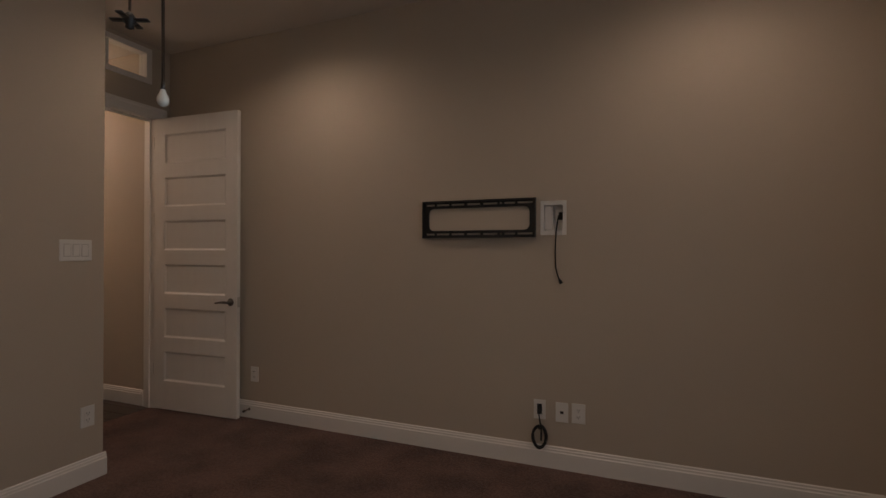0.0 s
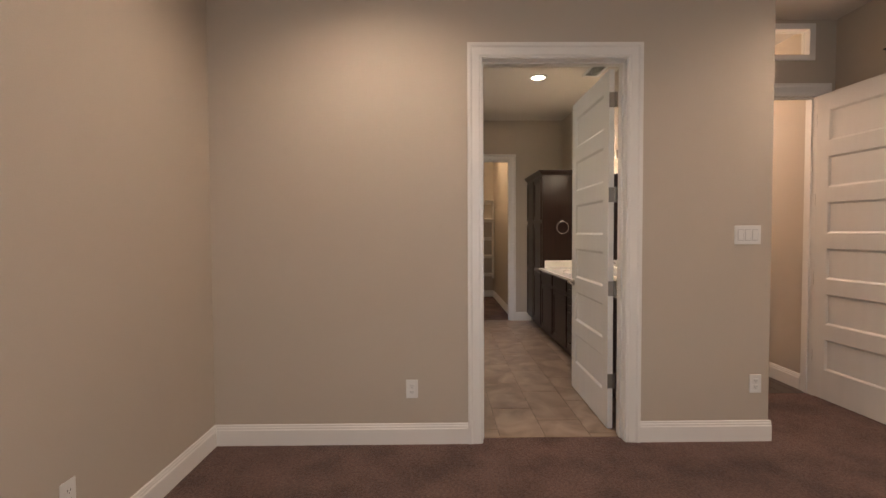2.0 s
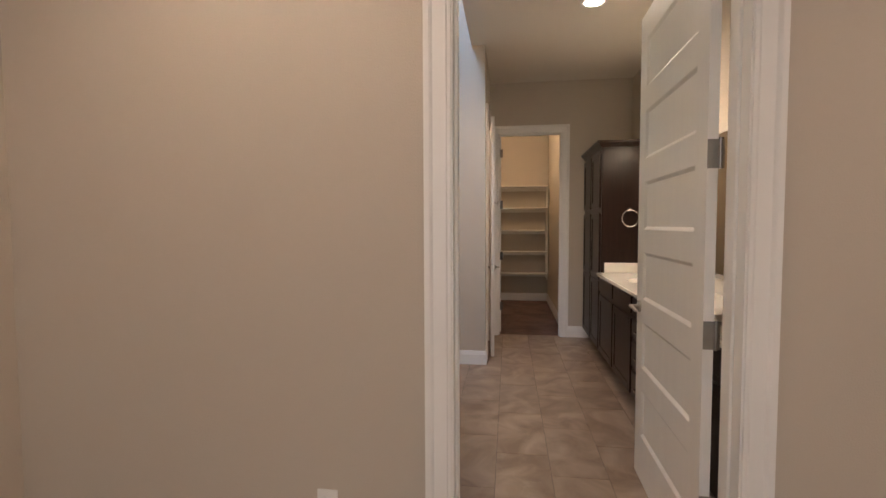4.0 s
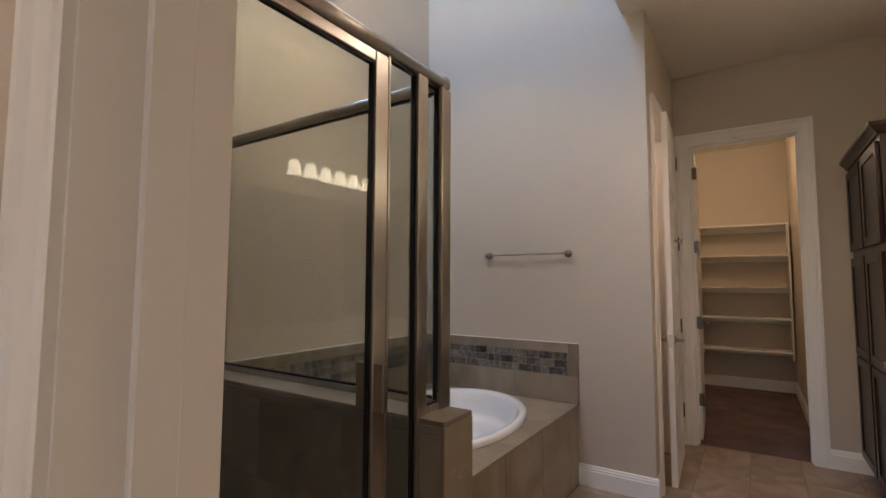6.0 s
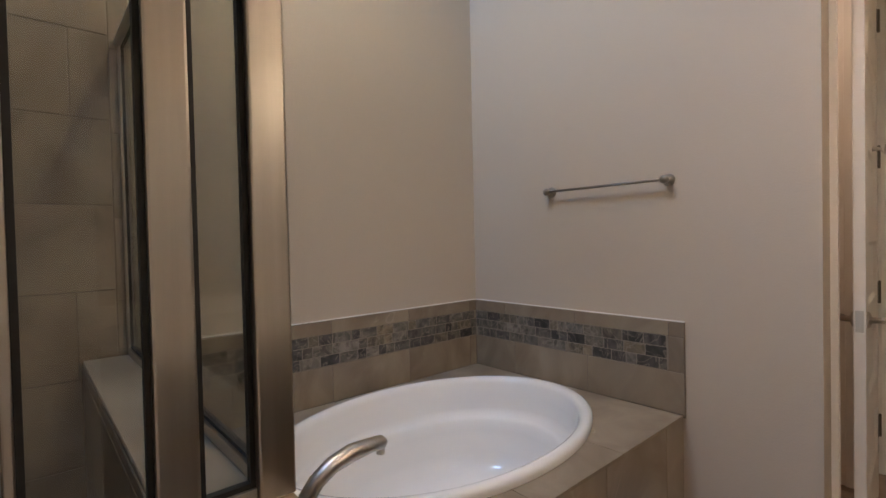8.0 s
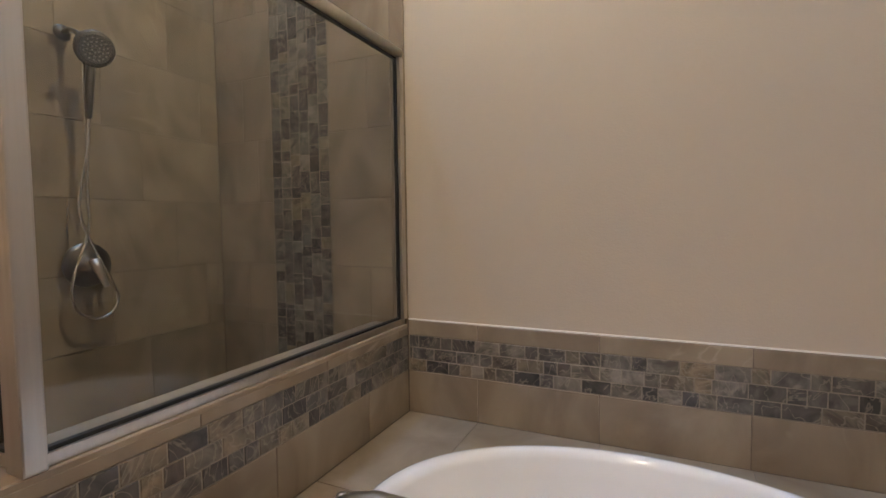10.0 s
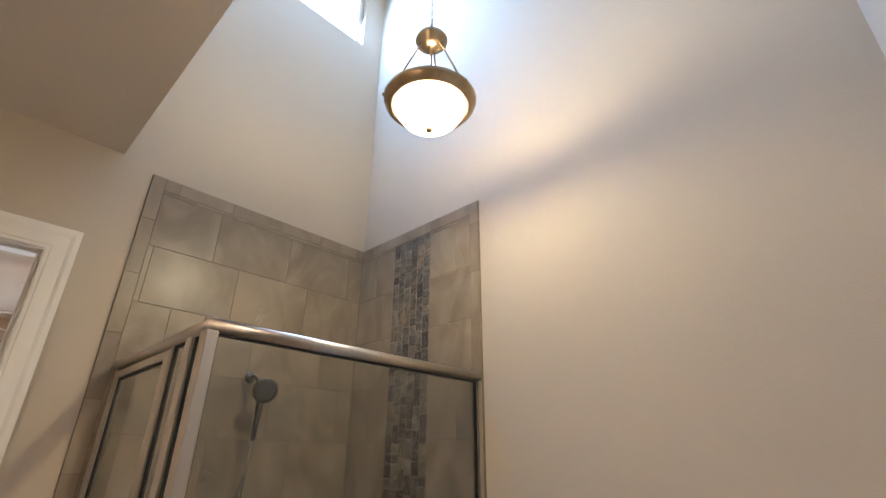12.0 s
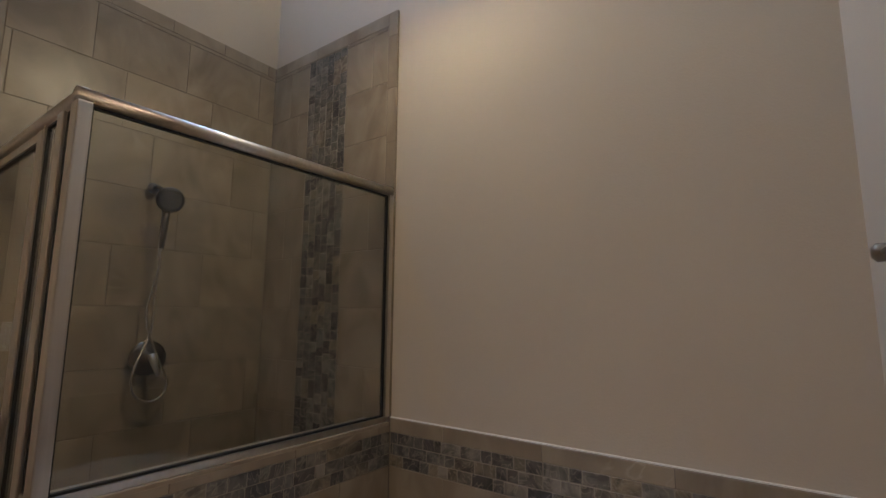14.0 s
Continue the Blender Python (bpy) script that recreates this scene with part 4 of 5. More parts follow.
def wall_plate(name, m, kind, label, category):
    """Faces local -y, centred on the origin."""
    top = thing(name, m, label, category)
    w = {"outlet": 0.076, "data": 0.076, "double": 0.080, "switch3": 0.168, "blank": 0.074}[kind]
    part("plate", bevelled(_one(-w / 2, w / 2, -0.006, 0.0, -0.060, 0.060), 0.003, 2), PLATE, top)
    if kind in ("outlet", "double"):
        for z in (-0.020, 0.020):
            bm = bmesh.new()
            slab(bm, -0.017, 0.017, -0.0085, -0.006, z - 0.0145, z + 0.0145)
            r = part("receptacle", bevelled(bm, 0.004, 2), PLATE, top)
            bm = bmesh.new()
            for x in (-0.007, 0.007):
                slab(bm, x - 0.0013, x + 0.0013, -0.0089, -0.0084, z - 0.002, z + 0.007)
            slab(bm, -0.0025, 0.0025, -0.0089, -0.0084, z - 0.010, z - 0.006)
            part("slots", bm, RUBBER, r, "dark socket slots")
    if kind == "switch3":
        for x in (-0.046, 0.0, 0.046):
            # The frame is white plastic; its grey paints the groove's shadow.
            part("rocker_frame", bevelled(_one(x - 0.019, x + 0.019, -0.0075, -0.006, -0.036, 0.036), 0.0007, 1), GROOVESHADE, top)
            bm = _one(x - 0.0155, x + 0.0155, -0.0105, -0.0075, -0.032, 0.032)
            for v in bm.verts:
                if v.co.z < 0 and v.co.y < -0.009:
                    v.co.y += 0.0022
            part("rocker", bevelled(bm, 0.001, 1), PLATE, top)
    if kind == "data":
        part("jack", bevelled(_one(-0.011, 0.011, -0.008, -0.006, -0.008, 0.008), 0.001, 1), RUBBER, top, "dark jack")
    if kind == "blank":
        part("opening", bevelled(_one(-0.015, 0.015, -0.0075, -0.006, -0.030, 0.034), 0.002, 1), RUBBER, top, "dark cable opening")
    for z in (-0.048, 0.048):
        bm = bmesh.new()
        lathe(bm, [(0.0, 0.0015), (0.003, 0.001), (0.0032, 0.0)], 10, Matrix.Translation((0, -0.006, z)) @ Matrix.Rotation(radians(90), 4, "X"))
        part("screw", bm, PLATE, top)
    return top


east = lambda y, z: pose(XB, y, z, 0, 0, 90)
north = lambda x, z: pose(x, YB, z)
wall_plate("switch_plate", east(1.745, 1.330), "switch3", "white triple rocker switch plate on the bedroom wall", "switch")
wall_plate("wall_outlet", east(1.811, 0.372), "outlet", "white double socket above the baseboard by the corner", "outlet")
wall_plate("wall_outlet", east(-0.399, 0.356), "outlet", "white double socket beside the bathroom doorway", "outlet")
wall_plate("wall_outlet", pose(-1.530, YS, 0.348, 0, 0, 180), "outlet", "white double socket low on the bedroom wall", "outlet")
wall_plate("wall_outlet", north(-2.59, 0.348), "outlet", "white double socket behind the hall door", "outlet")
wall_plate("cable_plate", north(-0.333, 0.350), "blank", "white cable plate with a lead hanging from it", "wall plate")
wall_plate("data_plate", north(-0.198, 0.346), "data", "white data plate between two other plates", "wall plate")
wall_plate("wall_outlet", north(-0.100, 0.350), "double", "white double socket beside the data plate", "outlet")
wall_plate("switch_plate", pose(XI, -0.158, 1.274, 0, 0, -90), "switch3", "white triple rocker switch plate by the shower", "switch")

# ---- television bracket, media box and leads ----
tv = thing("tv_bracket", pose(-0.737, YB, 1.539), "black steel television wall bracket, empty", "tv bracket")
for sgn in (1, -1):
    bm = bmesh.new()
    z = sgn * 0.098
    for a, b in ((-0.024, -0.006), (0.006, 0.024)):
        slab(bm, -0.382, 0.382, -0.012, -0.004, z + a, z + b)
    for x0, x1 in ((-0.382, -0.36), (-0.30, -0.285), (-0.195, -0.18), (-0.09, -0.07), (0.02, 0.04), (0.135, 0.15), (0.165, 0.18), (0.25, 0.265), (0.36, 0.382)):
        slab(bm, x0, x1, -0.012, -0.004, z - 0.006, z + 0.006)
    slab(bm, -0.382, 0.382, -0.034, -0.012, z + sgn * 0.018, z + sgn * 0.025)
    part("rail", bm, BLACK, tv, "slotted black rail")
for sgn in (1, -1):
    bm = bmesh.new()
    x = sgn * 0.362
    slab(bm, x - 0.020, x + 0.020, -0.013, -0.003, -0.074, 0.074)
    slab(bm, min(sgn * 0.375, sgn * 0.382), max(sgn * 0.375, sgn * 0.382), -0.034, -0.013, -0.116, 0.116)
    for zz in (1, -1):
        c = (sgn * (0.342 - 0.035), zz * (0.074 - 0.035))
        fan = [bm.verts.new((c[0] + sgn * 0.035, y, c[1] + zz * 0.035)) for y in (-0.012, -0.004)]
        arcs = [[bm.verts.new((c[0] + sgn * 0.035 * math.cos(a), y, c[1] + zz * 0.035 * math.sin(a))) for a in (i * math.pi / 12 for i in range(7))] for y in (-0.012, -0.004)]
        for i in range(6):
            bm.faces.new((fan[0], arcs[0][i], arcs[0][i + 1]))
            bm.faces.new((fan[1], arcs[1][i + 1], arcs[1][i]))
            bm.faces.new((arcs[0][i], arcs[1][i], arcs[1][i + 1], arcs[0][i + 1]))
    bmesh.ops.recalc_face_normals(bm, faces=bm.faces[:])
    part("side_plate", bm, BLACK, tv)
media = thing("media_box", pose(-0.25, YB, 1.535), "white recessed media box in the wall", "media box")
part("bezel", bevelled((lambda b: ([slab(b, *l) for l in ((-0.079, -0.056, -0.006, 0.0, -0.106, 0.106), (0.056, 0.079, -0.006, 0.0, -0.106, 0.106), (-0.056, 0.056, -0.006, 0.0, -0.106, -0.080), (-0.056, 0.056, -0.006, 0.0, 0.080, 0.106))], b)[1])(bmesh.new()), 0.0015, 1), PLATE, media)
boxes("well", [(-0.060, -0.056, 0.0, 0.07, -0.082, 0.082), (0.056, 0.060, 0.0, 0.07, -0.082, 0.082), (-0.056, 0.056, 0.0, 0.07, -0.082, -0.078), (-0.056, 0.056, 0.0, 0.07, 0.078, 0.082), (-0.056, 0.056, 0.066, 0.070, -0.078, 0.078), (-0.010, -0.006, 0.01, 0.066, -0.078, 0.078)], PLATE, media)
part("blank_cover", bevelled(_one(-0.054, -0.012, 0.012, 0.018, -0.070, 0.074), 0.002, 1), PLATE, media)
part("receptacle", bevelled(_one(0.006, 0.048, 0.045, 0.066, -0.01, 0.055), 0.003, 1), PLATE, media)
lead = thing("power_lead", pose(-0.225, YB, 1.53), "dark power lead hanging from the media box", "cable")
bm = bmesh.new()
tube(bm, [(0.0, 0.04, 0.02), (0.006, 0.0, 0.01), (0.0, -0.014, -0.03), (-0.008, -0.012, -0.09), (-0.012, -0.010, -0.2), (-0.010, -0.010, -0.30), (0.004, -0.010, -0.355), (0.016, -0.012, -0.38)], 0.0042, 8)
part("wire", bm, RUBBER, lead, "", True)
bm = bmesh.new()
tube(bm, [(0.012, -0.012, -0.372), (0.020, -0.013, -0.388), (0.026, -0.013, -0.398)], [0.007, 0.011, 0.010], 10)
part("connector", bm, RUBBER, lead)
part("plug", bevelled(_one(0.004, 0.030, 0.018, 0.046, -0.005, 0.04), 0.004, 1), RUBBER, lead)
coil = thing("cable_coil", pose(-0.330, YB - 0.018, 0.188), "black lead coiled in a tied loop", "cable")
bm = bmesh.new()
pts = []
for i in range(4 * 28 + 1):
    a, k = 2 * math.pi * i / 28, i / 112
    pts.append(((0.040 + 0.006 * math.sin(5 * k * 6)) * math.sin(a), -0.004 - 0.012 * k + 0.003 * math.sin(2.3 * a), (0.066 + 0.006 * math.cos(9 * k)) * math.cos(a)))
tube(bm, pts, 0.005, 7)
part("loops", bm, RUBBER, coil, "", True)
bm = bmesh.new()
tube(bm, [(-0.002, 0.006, 0.175), (-0.004, -0.016, 0.15), (0.004, -0.018, 0.10), (0.012, -0.014, 0.05), (0.010, -0.012, -0.02)], 0.005, 8)
part("tail", bm, RUBBER, coil, "", True)
part("tie", bevelled(_one(-0.006, 0.010, -0.022, 0.0, 0.048, 0.062), 0.002, 1), BLACK, coil)
stop = thing("door_bumper", pose(-2.63, YB - 0.015, 0.07), "small spring door stop on the baseboard", "door stop")
bm = bmesh.new()
lathe(bm, [(0.0, 0.0), (0.012, 0.0), (0.010, 0.006), (0.006, 0.01), (0.006, 0.05), (0.010, 0.052), (0.010, 0.066), (0.0, 0.068)], 14, Matrix.Rotation(radians(90), 4, "X"))
part("spring", bm, DARKM, stop, "", True)

# ---- ceiling fan with pull chains ----
FX, FYY = -0.355, 0.46
fan = thing("ceiling_fan", pose(FX, FYY, CEIL), "ceiling fan with pale blades, light bowl and two long pull chains", "ceiling fan")
bm = bmesh.new()
lathe(bm, [(0.0, 0.0), (0.07, 0.0), (0.065, -0.03), (0.03, -0.06), (0.013, -0.065), (0.013, -0.30), (0.0, -0.30)], 24)
part("downrod", bm, DARKM, fan, "", True)
bm = bmesh.new()
lathe(bm, [(0.0, -0.28), (0.05, -0.285), (0.11, -0.32), (0.12, -0.38), (0.11, -0.44), (0.06, -0.47), (0.0, -0.475)], 32)
part("motor", bm, DARKM, fan, "", True)
BLADE = material("pale_blade", (0.60, 0.60, 0.60), 0.35, second=(0.66, 0.66, 0.66), scale=6)
for i in range(5):
    bm = bmesh.new()
    rows = [(0.16, 0.045), (0.24, 0.06), (0.45, 0.068), (0.60, 0.066), (0.645, 0.05), (0.66, 0.02)]
    up = [[bm.verts.new((x, s * w, z + 0.012 * s)) for z in (-0.003, 0.003)] for x, w in rows for s in (-1, 1)]
    for k in range(len(rows) - 1):
        a, b, c, d = up[2 * k], up[2 * k + 1], up[2 * k + 3], up[2 * k + 2]
        bm.faces.new((a[1], d[1], c[1], b[1]))
        bm.faces.new((a[0], b[0], c[0], d[0]))
        bm.faces.new((a[0], d[0], d[1], a[1]))
        bm.faces.new((b[1], c[1], c[0], b[0]))
    bm.faces.new((up[0][0], up[0][1], up[1][1], up[1][0]))
    bm.faces.new((up[-2][0], up[-1][0], up[-1][1], up[-2][1]))
    slab(bm, 0.10, 0.20, -0.015, 0.015, -0.008, -0.004)
    bmesh.ops.recalc_face_normals(bm, faces=bm.faces[:])
    bmesh.ops.transform(bm, verts=bm.verts, matrix=Matrix.Translation((0, 0, -0.43)) @ Matrix.Rotation(radians(72 * i + 20), 4, "Z"))
    part("blade", bm, BLADE, fan)
# The bowl shares the pendant's glowing glass; that it is lit is assumed.
bm = bmesh.new()
lathe(bm, [(0.055, -0.475), (0.06, -0.49), (0.115, -0.50), (0.12, -0.515), (0.10, -0.56), (0.05, -0.59), (0.0, -0.60)], 28)
part("light_bowl", bm, LAMPGLASS, fan, "frosted light bowl", True)
for name, dx, dy, z in (("fan", -0.040, -0.030, 1.614), ("bulb", 0.072, -0.071, 1.496)):
    bm = bmesh.new()
    tube(bm, [(dx * 0.9, dy, -0.47), (dx, dy, z + 0.012 - CEIL)], 0.0018, 6)
    b0 = z + 0.014 - CEIL
    for k in range(60):
        lathe(bm, [(0.0, 0.002), (0.0018, 0.0), (0.0, -0.002)], 5, Matrix.Translation((dx, dy, b0 + 0.013 * k)))
    part("pull_chain", bm, DARKM, fan, "thin beaded pull chain")
    bm = bmesh.new()
    c = Matrix.Translation((dx, dy, z - CEIL)) @ Matrix.Scale(0.88 if name == "fan" else 0.5, 4)
    if name == "fan":
        lathe(bm, [(0.0, 0.012), (0.004, 0.010), (0.008, 0.004), (0.009, -0.003), (0.005, -0.007), (0.006, -0.011), (0.0, -0.014)], 12, c)
        for i in range(4):
            b2 = bmesh.new()
            slab(b2, 0.006, 0.026, -0.0045, 0.0045, -0.001, 0.001)
            bmesh.ops.transform(b2, verts=b2.verts, matrix=c @ Matrix.Rotation(radians(90 * i + 25), 4, "Z"))
            me = bpy.data.meshes.new("blade_tmp")
            b2.to_mesh(me)
            b2.free()
            bm.from_mesh(me)
            bpy.data.meshes.remove(me)
        part("fan_charm", bm, BLACK, fan, "dark fan-shaped pull charm", True)
    else:
        lathe(bm, [(0.0, 0.026), (0.004, 0.024), (0.005, 0.008), (0.0, 0.006)], 12, c)
        part("charm_cap", bm, DARKM, fan, "dark metal cap", True)
        bm = bmesh.new()
        lathe(bm, [(0.0045, 0.008), (0.007, 0.0), (0.0115, -0.009), (0.0125, -0.016), (0.010, -0.024), (0.005, -0.028), (0.0, -0.029)], 16, c)
        part("bulb_charm", bm, material("frosted_bulb", (0.8, 0.78, 0.72), 0.2), fan, "white bulb-shaped pull charm", True)

# ---- bathroom ceiling ----


def can_light(x, y, label):
    top = thing("recessed_light", pose(x, y, CEIL), label, "recessed light", "recessed lights")
    bm = bmesh.new()
    lathe(bm, [(0.072, -0.001), (0.072, -0.006), (0.094, -0.007), (0.10, -0.002), (0.10, 0.0)], 40)
    part("trim_ring", bm, PLATE, top, "", True)
    bm = bmesh.new()
    lathe(bm, [(0.0, -0.004), (0.05, -0.004), (0.073, -0.0025)], 40)
    part("lens", bm, DISC, top, "bright lit lens", True)


can_light(-4.945, 0.877, "white round recessed light, lit, in the bathroom ceiling")
for x, y in ((-1.92, 2.25), (0.65, 2.25), (-1.92, -0.6), (0.65, -0.6)):
    can_light(x, y, "white round recessed light, lit, in the bedroom ceiling")
vent = thing("ceiling_vent", pose(-4.74, 1.432, CEIL), "white louvred ceiling vent", "vent")
boxes("frame", [(-0.17, 0.17, -0.09, -0.065, -0.008, 0), (-0.17, 0.17, 0.065, 0.09, -0.008, 0), (-0.17, -0.145, -0.065, 0.065, -0.008, 0), (0.145, 0.17, -0.065, 0.065, -0.008, 0)], PLATE, vent, 0.002)
# No duct is modelled: a flat black sheet gives the shade behind the slats.
boxes("backing", [(-0.145, 0.145, -0.065, 0.065, -0.002, 0)], BLACK, vent, label="black sheet standing in for the shade in the duct")
for i in range(7):
    bm = _one(-0.145, 0.145, -0.008, 0.008, -0.001, 0.001)
    bmesh.ops.transform(bm, verts=bm.verts, matrix=Matrix.Translation((0, -0.054 + 0.018 * i, -0.006)) @ Matrix.Rotation(radians(35), 4, "X"))
    part("slat", bm, PLATE, vent)

# ---- pendant ----
pend = thing("pendant_lamp", pose(-4.315, -0.887, 2.846) @ Matrix.Diagonal((0.82, 0.82, 0.95, 1)), "lit bowl pendant with bronze rim on a chain", "pendant lamp")
bm = bmesh.new()
lathe(bm, [(0.0, 0.0), (0.04, 0.004), (0.09, 0.022), (0.14, 0.055), (0.175, 0.10), (0.19, 0.14), (0.186, 0.142), (0.17, 0.10), (0.135, 0.062), (0.085, 0.03), (0.0, 0.01)], 48)
bowl = part("bowl", bm, LAMPGLASS, pend, "glowing alabaster glass bowl", True)
bowl.visible_shadow = False
bm = bmesh.new()
lathe(bm, [(0.185, 0.128), (0.20, 0.112), (0.212, 0.118), (0.222, 0.135), (0.234, 0.142), (0.240, 0.158), (0.230, 0.168), (0.21, 0.165), (0.192, 0.16), (0.185, 0.15)], 48)
rim = part("rim", bm, BRASS, pend, "stepped antique bronze rim", True)
for i in range(3):
    bm = bmesh.new()
    a = radians(120 * i + 60)
    lathe(bm, [(0.0, 0.008), (0.006, 0.006), (0.008, 0.0), (0.006, -0.006), (0.0, -0.008)], 10, Matrix.Translation((0.243 * math.cos(a), 0.243 * math.sin(a), 0.145)))
    part("rim_screw", bm, BRASS, rim, "", True)
    bm = bmesh.new()
    tube(bm, [(0.215 * math.cos(a), 0.215 * math.sin(a), 0.165), (0.055 * math.cos(a), 0.055 * math.sin(a), 0.50)], 0.0055, 8)
    part("rod", bm, BRASS, pend, "", True)
bm = bmesh.new()
tube(bm, [(0, 0, 0.02), (0, 0, 0.50)], 0.006, 8)
part("stem", bm, BRASS, pend, "", True)
bm = bmesh.new()
lathe(bm, [(0.0, 0.485), (0.05, 0.487), (0.058, 0.50), (0.085, 0.515), (0.09, 0.53), (0.08, 0.545), (0.05, 0.558), (0.02, 0.57), (0.012, 0.60), (0.0, 0.60)], 36)
part("cap", bm, BRASS, pend, "turned bronze cap", True)
bm = bmesh.new()
lathe(bm, [(0.0, -0.016), (0.010, -0.014), (0.016, -0.006), (0.018, 0.002), (0.0, 0.006)], 16)
part("finial", bm, BRASS, pend, "small bronze finial", True)
bm = bmesh.new()
k = 0
while 0.61 + 0.036 * k < (WELL - 2.846) / 0.95 - 0.03:
    m = Matrix.Translation((0, 0, 0.615 + 0.036 * k)) @ Matrix.Rotation(radians(90 * (k % 2) + 30), 4, "Z")
    pts = [m @ Vector((0.009 * math.sin(2 * math.pi * i / 12), 0, 0.022 * math.cos(2 * math.pi * i / 12))) for i in range(13)]
    tube(bm, pts, 0.0024, 5, False)
    k += 1
tube(bm, [(0.004, 0.004, 0.60), (0.006, 0.0, 1.6), (0.004, 0.004, (WELL - 2.846) / 0.95 - 0.02)], 0.002, 5)
part("chain", bm, BRASS, pend, "fine bronze link chain with cord", True)
bm = bmesh.new()
lathe(bm, [(0.0, 3.31), (0.02, 3.315), (0.06, 3.345), (0.065, 3.352)], 24)
part("canopy", bm, BRASS, pend, "", True)

# ---- vanity wall ----
VF = 1.14       # cabinet front
SINKS = ((-5.20, 1.385), (-3.55, 1.385))


def shaker(name, parent, x0, x1, z0, z1, y, rail=0.055, flat=False):
    """A shaker front, its face towards -y."""
    bm = bmesh.new()
    if flat:
        slab(bm, x0, x1, y - 0.019, y, z0, z1)
    else:
        for lot in ((x0, x0 + rail, y - 0.019, y, z0, z1), (x1 - rail, x1, y - 0.019, y, z0, z1), (x0 + rail, x1 - rail, y - 0.019, y, z0, z0 + rail), (x0 + rail, x1 - rail, y - 0.019, y, z1 - rail, z1)):
            slab(bm, *lot)
    front = part(name, bevelled(bm, 0.0025, 1), ESPRESSO, parent)
    if not flat:
        part("inset_panel", _one(x0 + rail - 0.002, x1 - rail + 0.002, y - 0.010, y, z0 + rail - 0.002, z1 - rail + 0.002), ESPRESSO, front)
    return front


def pull(parent, x, z, y):
    bm = bmesh.new()
    tube(bm, [(x - 0.048, y, z), (x - 0.044, y - 0.018, z), (x - 0.034, y - 0.026, z), (x + 0.034, y - 0.026, z), (x + 0.044, y - 0.018, z), (x + 0.048, y, z)], 0.005, 8)
    part("pull", bm, CHROME, parent, "slim nickel bar pull", True)


def base_cabinet(x0, x1, kind, label):
    top = thing("vanity_cabinet", pose(0, 0, 0), label, "cabinet", "bathroom vanity cabinets")
    boxes("body", [(x0, x1, VF, YN - 0.001, 0.10, 0.852), (x0 + 0.002, x1 - 0.002, VF + 0.07, YN - 0.003, 0.0, 0.10)], ESPRESSO, top)
    if kind == "doors":
        n = 2
        w = (x1 - x0) / n
        for i in range(n):
            a, b = x0 + w * i + 0.022, x0 + w * (i + 1) - 0.022
            shaker("false_drawer_front", top, a, b, 0.715, 0.835, VF, flat=True)
            shaker("door", top, a, b, 0.125, 0.675, VF)
    else:
        for lo, hi in ((0.715, 0.835), (0.555, 0.68), (0.345, 0.52), (0.125, 0.31)):
            f = shaker("drawer", top, x0 + 0.018, x1 - 0.018, lo, hi, VF, flat=True)
            pull(f, (x0 + x1) / 2, (lo + hi) / 2, VF - 0.019)


base_cabinet(-5.93, -4.68, "doors", "dark espresso sink cabinet with two shaker doors")
base_cabinet(-4.678, -4.24, "drawers", "dark espresso cabinet of four drawers with nickel pulls")
base_cabinet(-4.238, XI - 0.004, "doors", "dark espresso sink cabinet beside the drawers")

tower = thing("linen_tower", pose(0, 0, 0), "tall dark espresso linen cabinet with crown moulding", "cabinet")
TT = 2.105
boxes("body", [(XC + 0.001, -5.932, VF, YN - 0.001, 0.10, TT), (XC + 0.002, -5.935, VF + 0.07, YN - 0.003, 0.0, 0.10)], ESPRESSO, tower)
tw = (-5.932 - XC) / 2
for i in range(2):
    a, b = XC + tw * i + 0.022, XC + tw * (i + 1) - 0.022
    shaker("door", tower, a, b, 0.125, 0.80, VF)
    shaker("door", tower, a, b, 0.815, 1.47, VF)
    shaker("door", tower, a, b, 1.52, 2.07, VF)
CROWN = [(0, 0), (0.012, 0.0), (0.016, 0.012), (0.035, 0.035), (0.048, 0.045), (0.052, 0.062), (0.0, 0.062)]
bm = bmesh.new()
corners = [[], [], []]
for d, h in CROWN:
    for lot, p in zip(corners, ((XC + 0.001, VF - d), (-5.932 + d, VF - d), (-5.932 + d, YN - 0.001))):
        lot.append(bm.verts.new((*p, TT - 0.004 + h)))
for a, b in zip(corners, corners[1:]):
    for i in range(len(CROWN)):
        j = (i + 1) % len(CROWN)
        bm.faces.new((a[i], a[j], b[j], b[i]))
bm.faces.new(corners[0])
bm.faces.new(list(reversed(corners[2])))
bmesh.ops.recalc_face_normals(bm, faces=bm.faces[:])
part("crown", bm, ESPRESSO, tower)
part("top_board", _one(XC + 0.001, -5.932, VF, YN - 0.001, TT + 0.002, TT + 0.05), ESPRESSO, tower)

ring = thing("towel_ring", pose(-5.93, 1.400, 1.497), "chrome towel ring on the cabinet side", "towel ring")
bm = bmesh.new()
lathe(bm, [(0.0, 0.0), (0.024, 0.0), (0.023, 0.006), (0.014, 0.012), (0.010, 0.035), (0.014, 0.040), (0.012, 0.05), (0.0, 0.052)], 20, Matrix.Rotation(radians(90), 4, "Y"))
part("post", bm, CHROME, ring, "", True)
bm = bmesh.new()
tube(bm, [(0.038, 0.076 * math.sin(2 * math.pi * i / 40), -0.082 + 0.080 * math.cos(2 * math.pi * i / 40)) for i in range(41)], 0.0052, 10, False)
part("ring", bm, CHROME, ring, "", True)

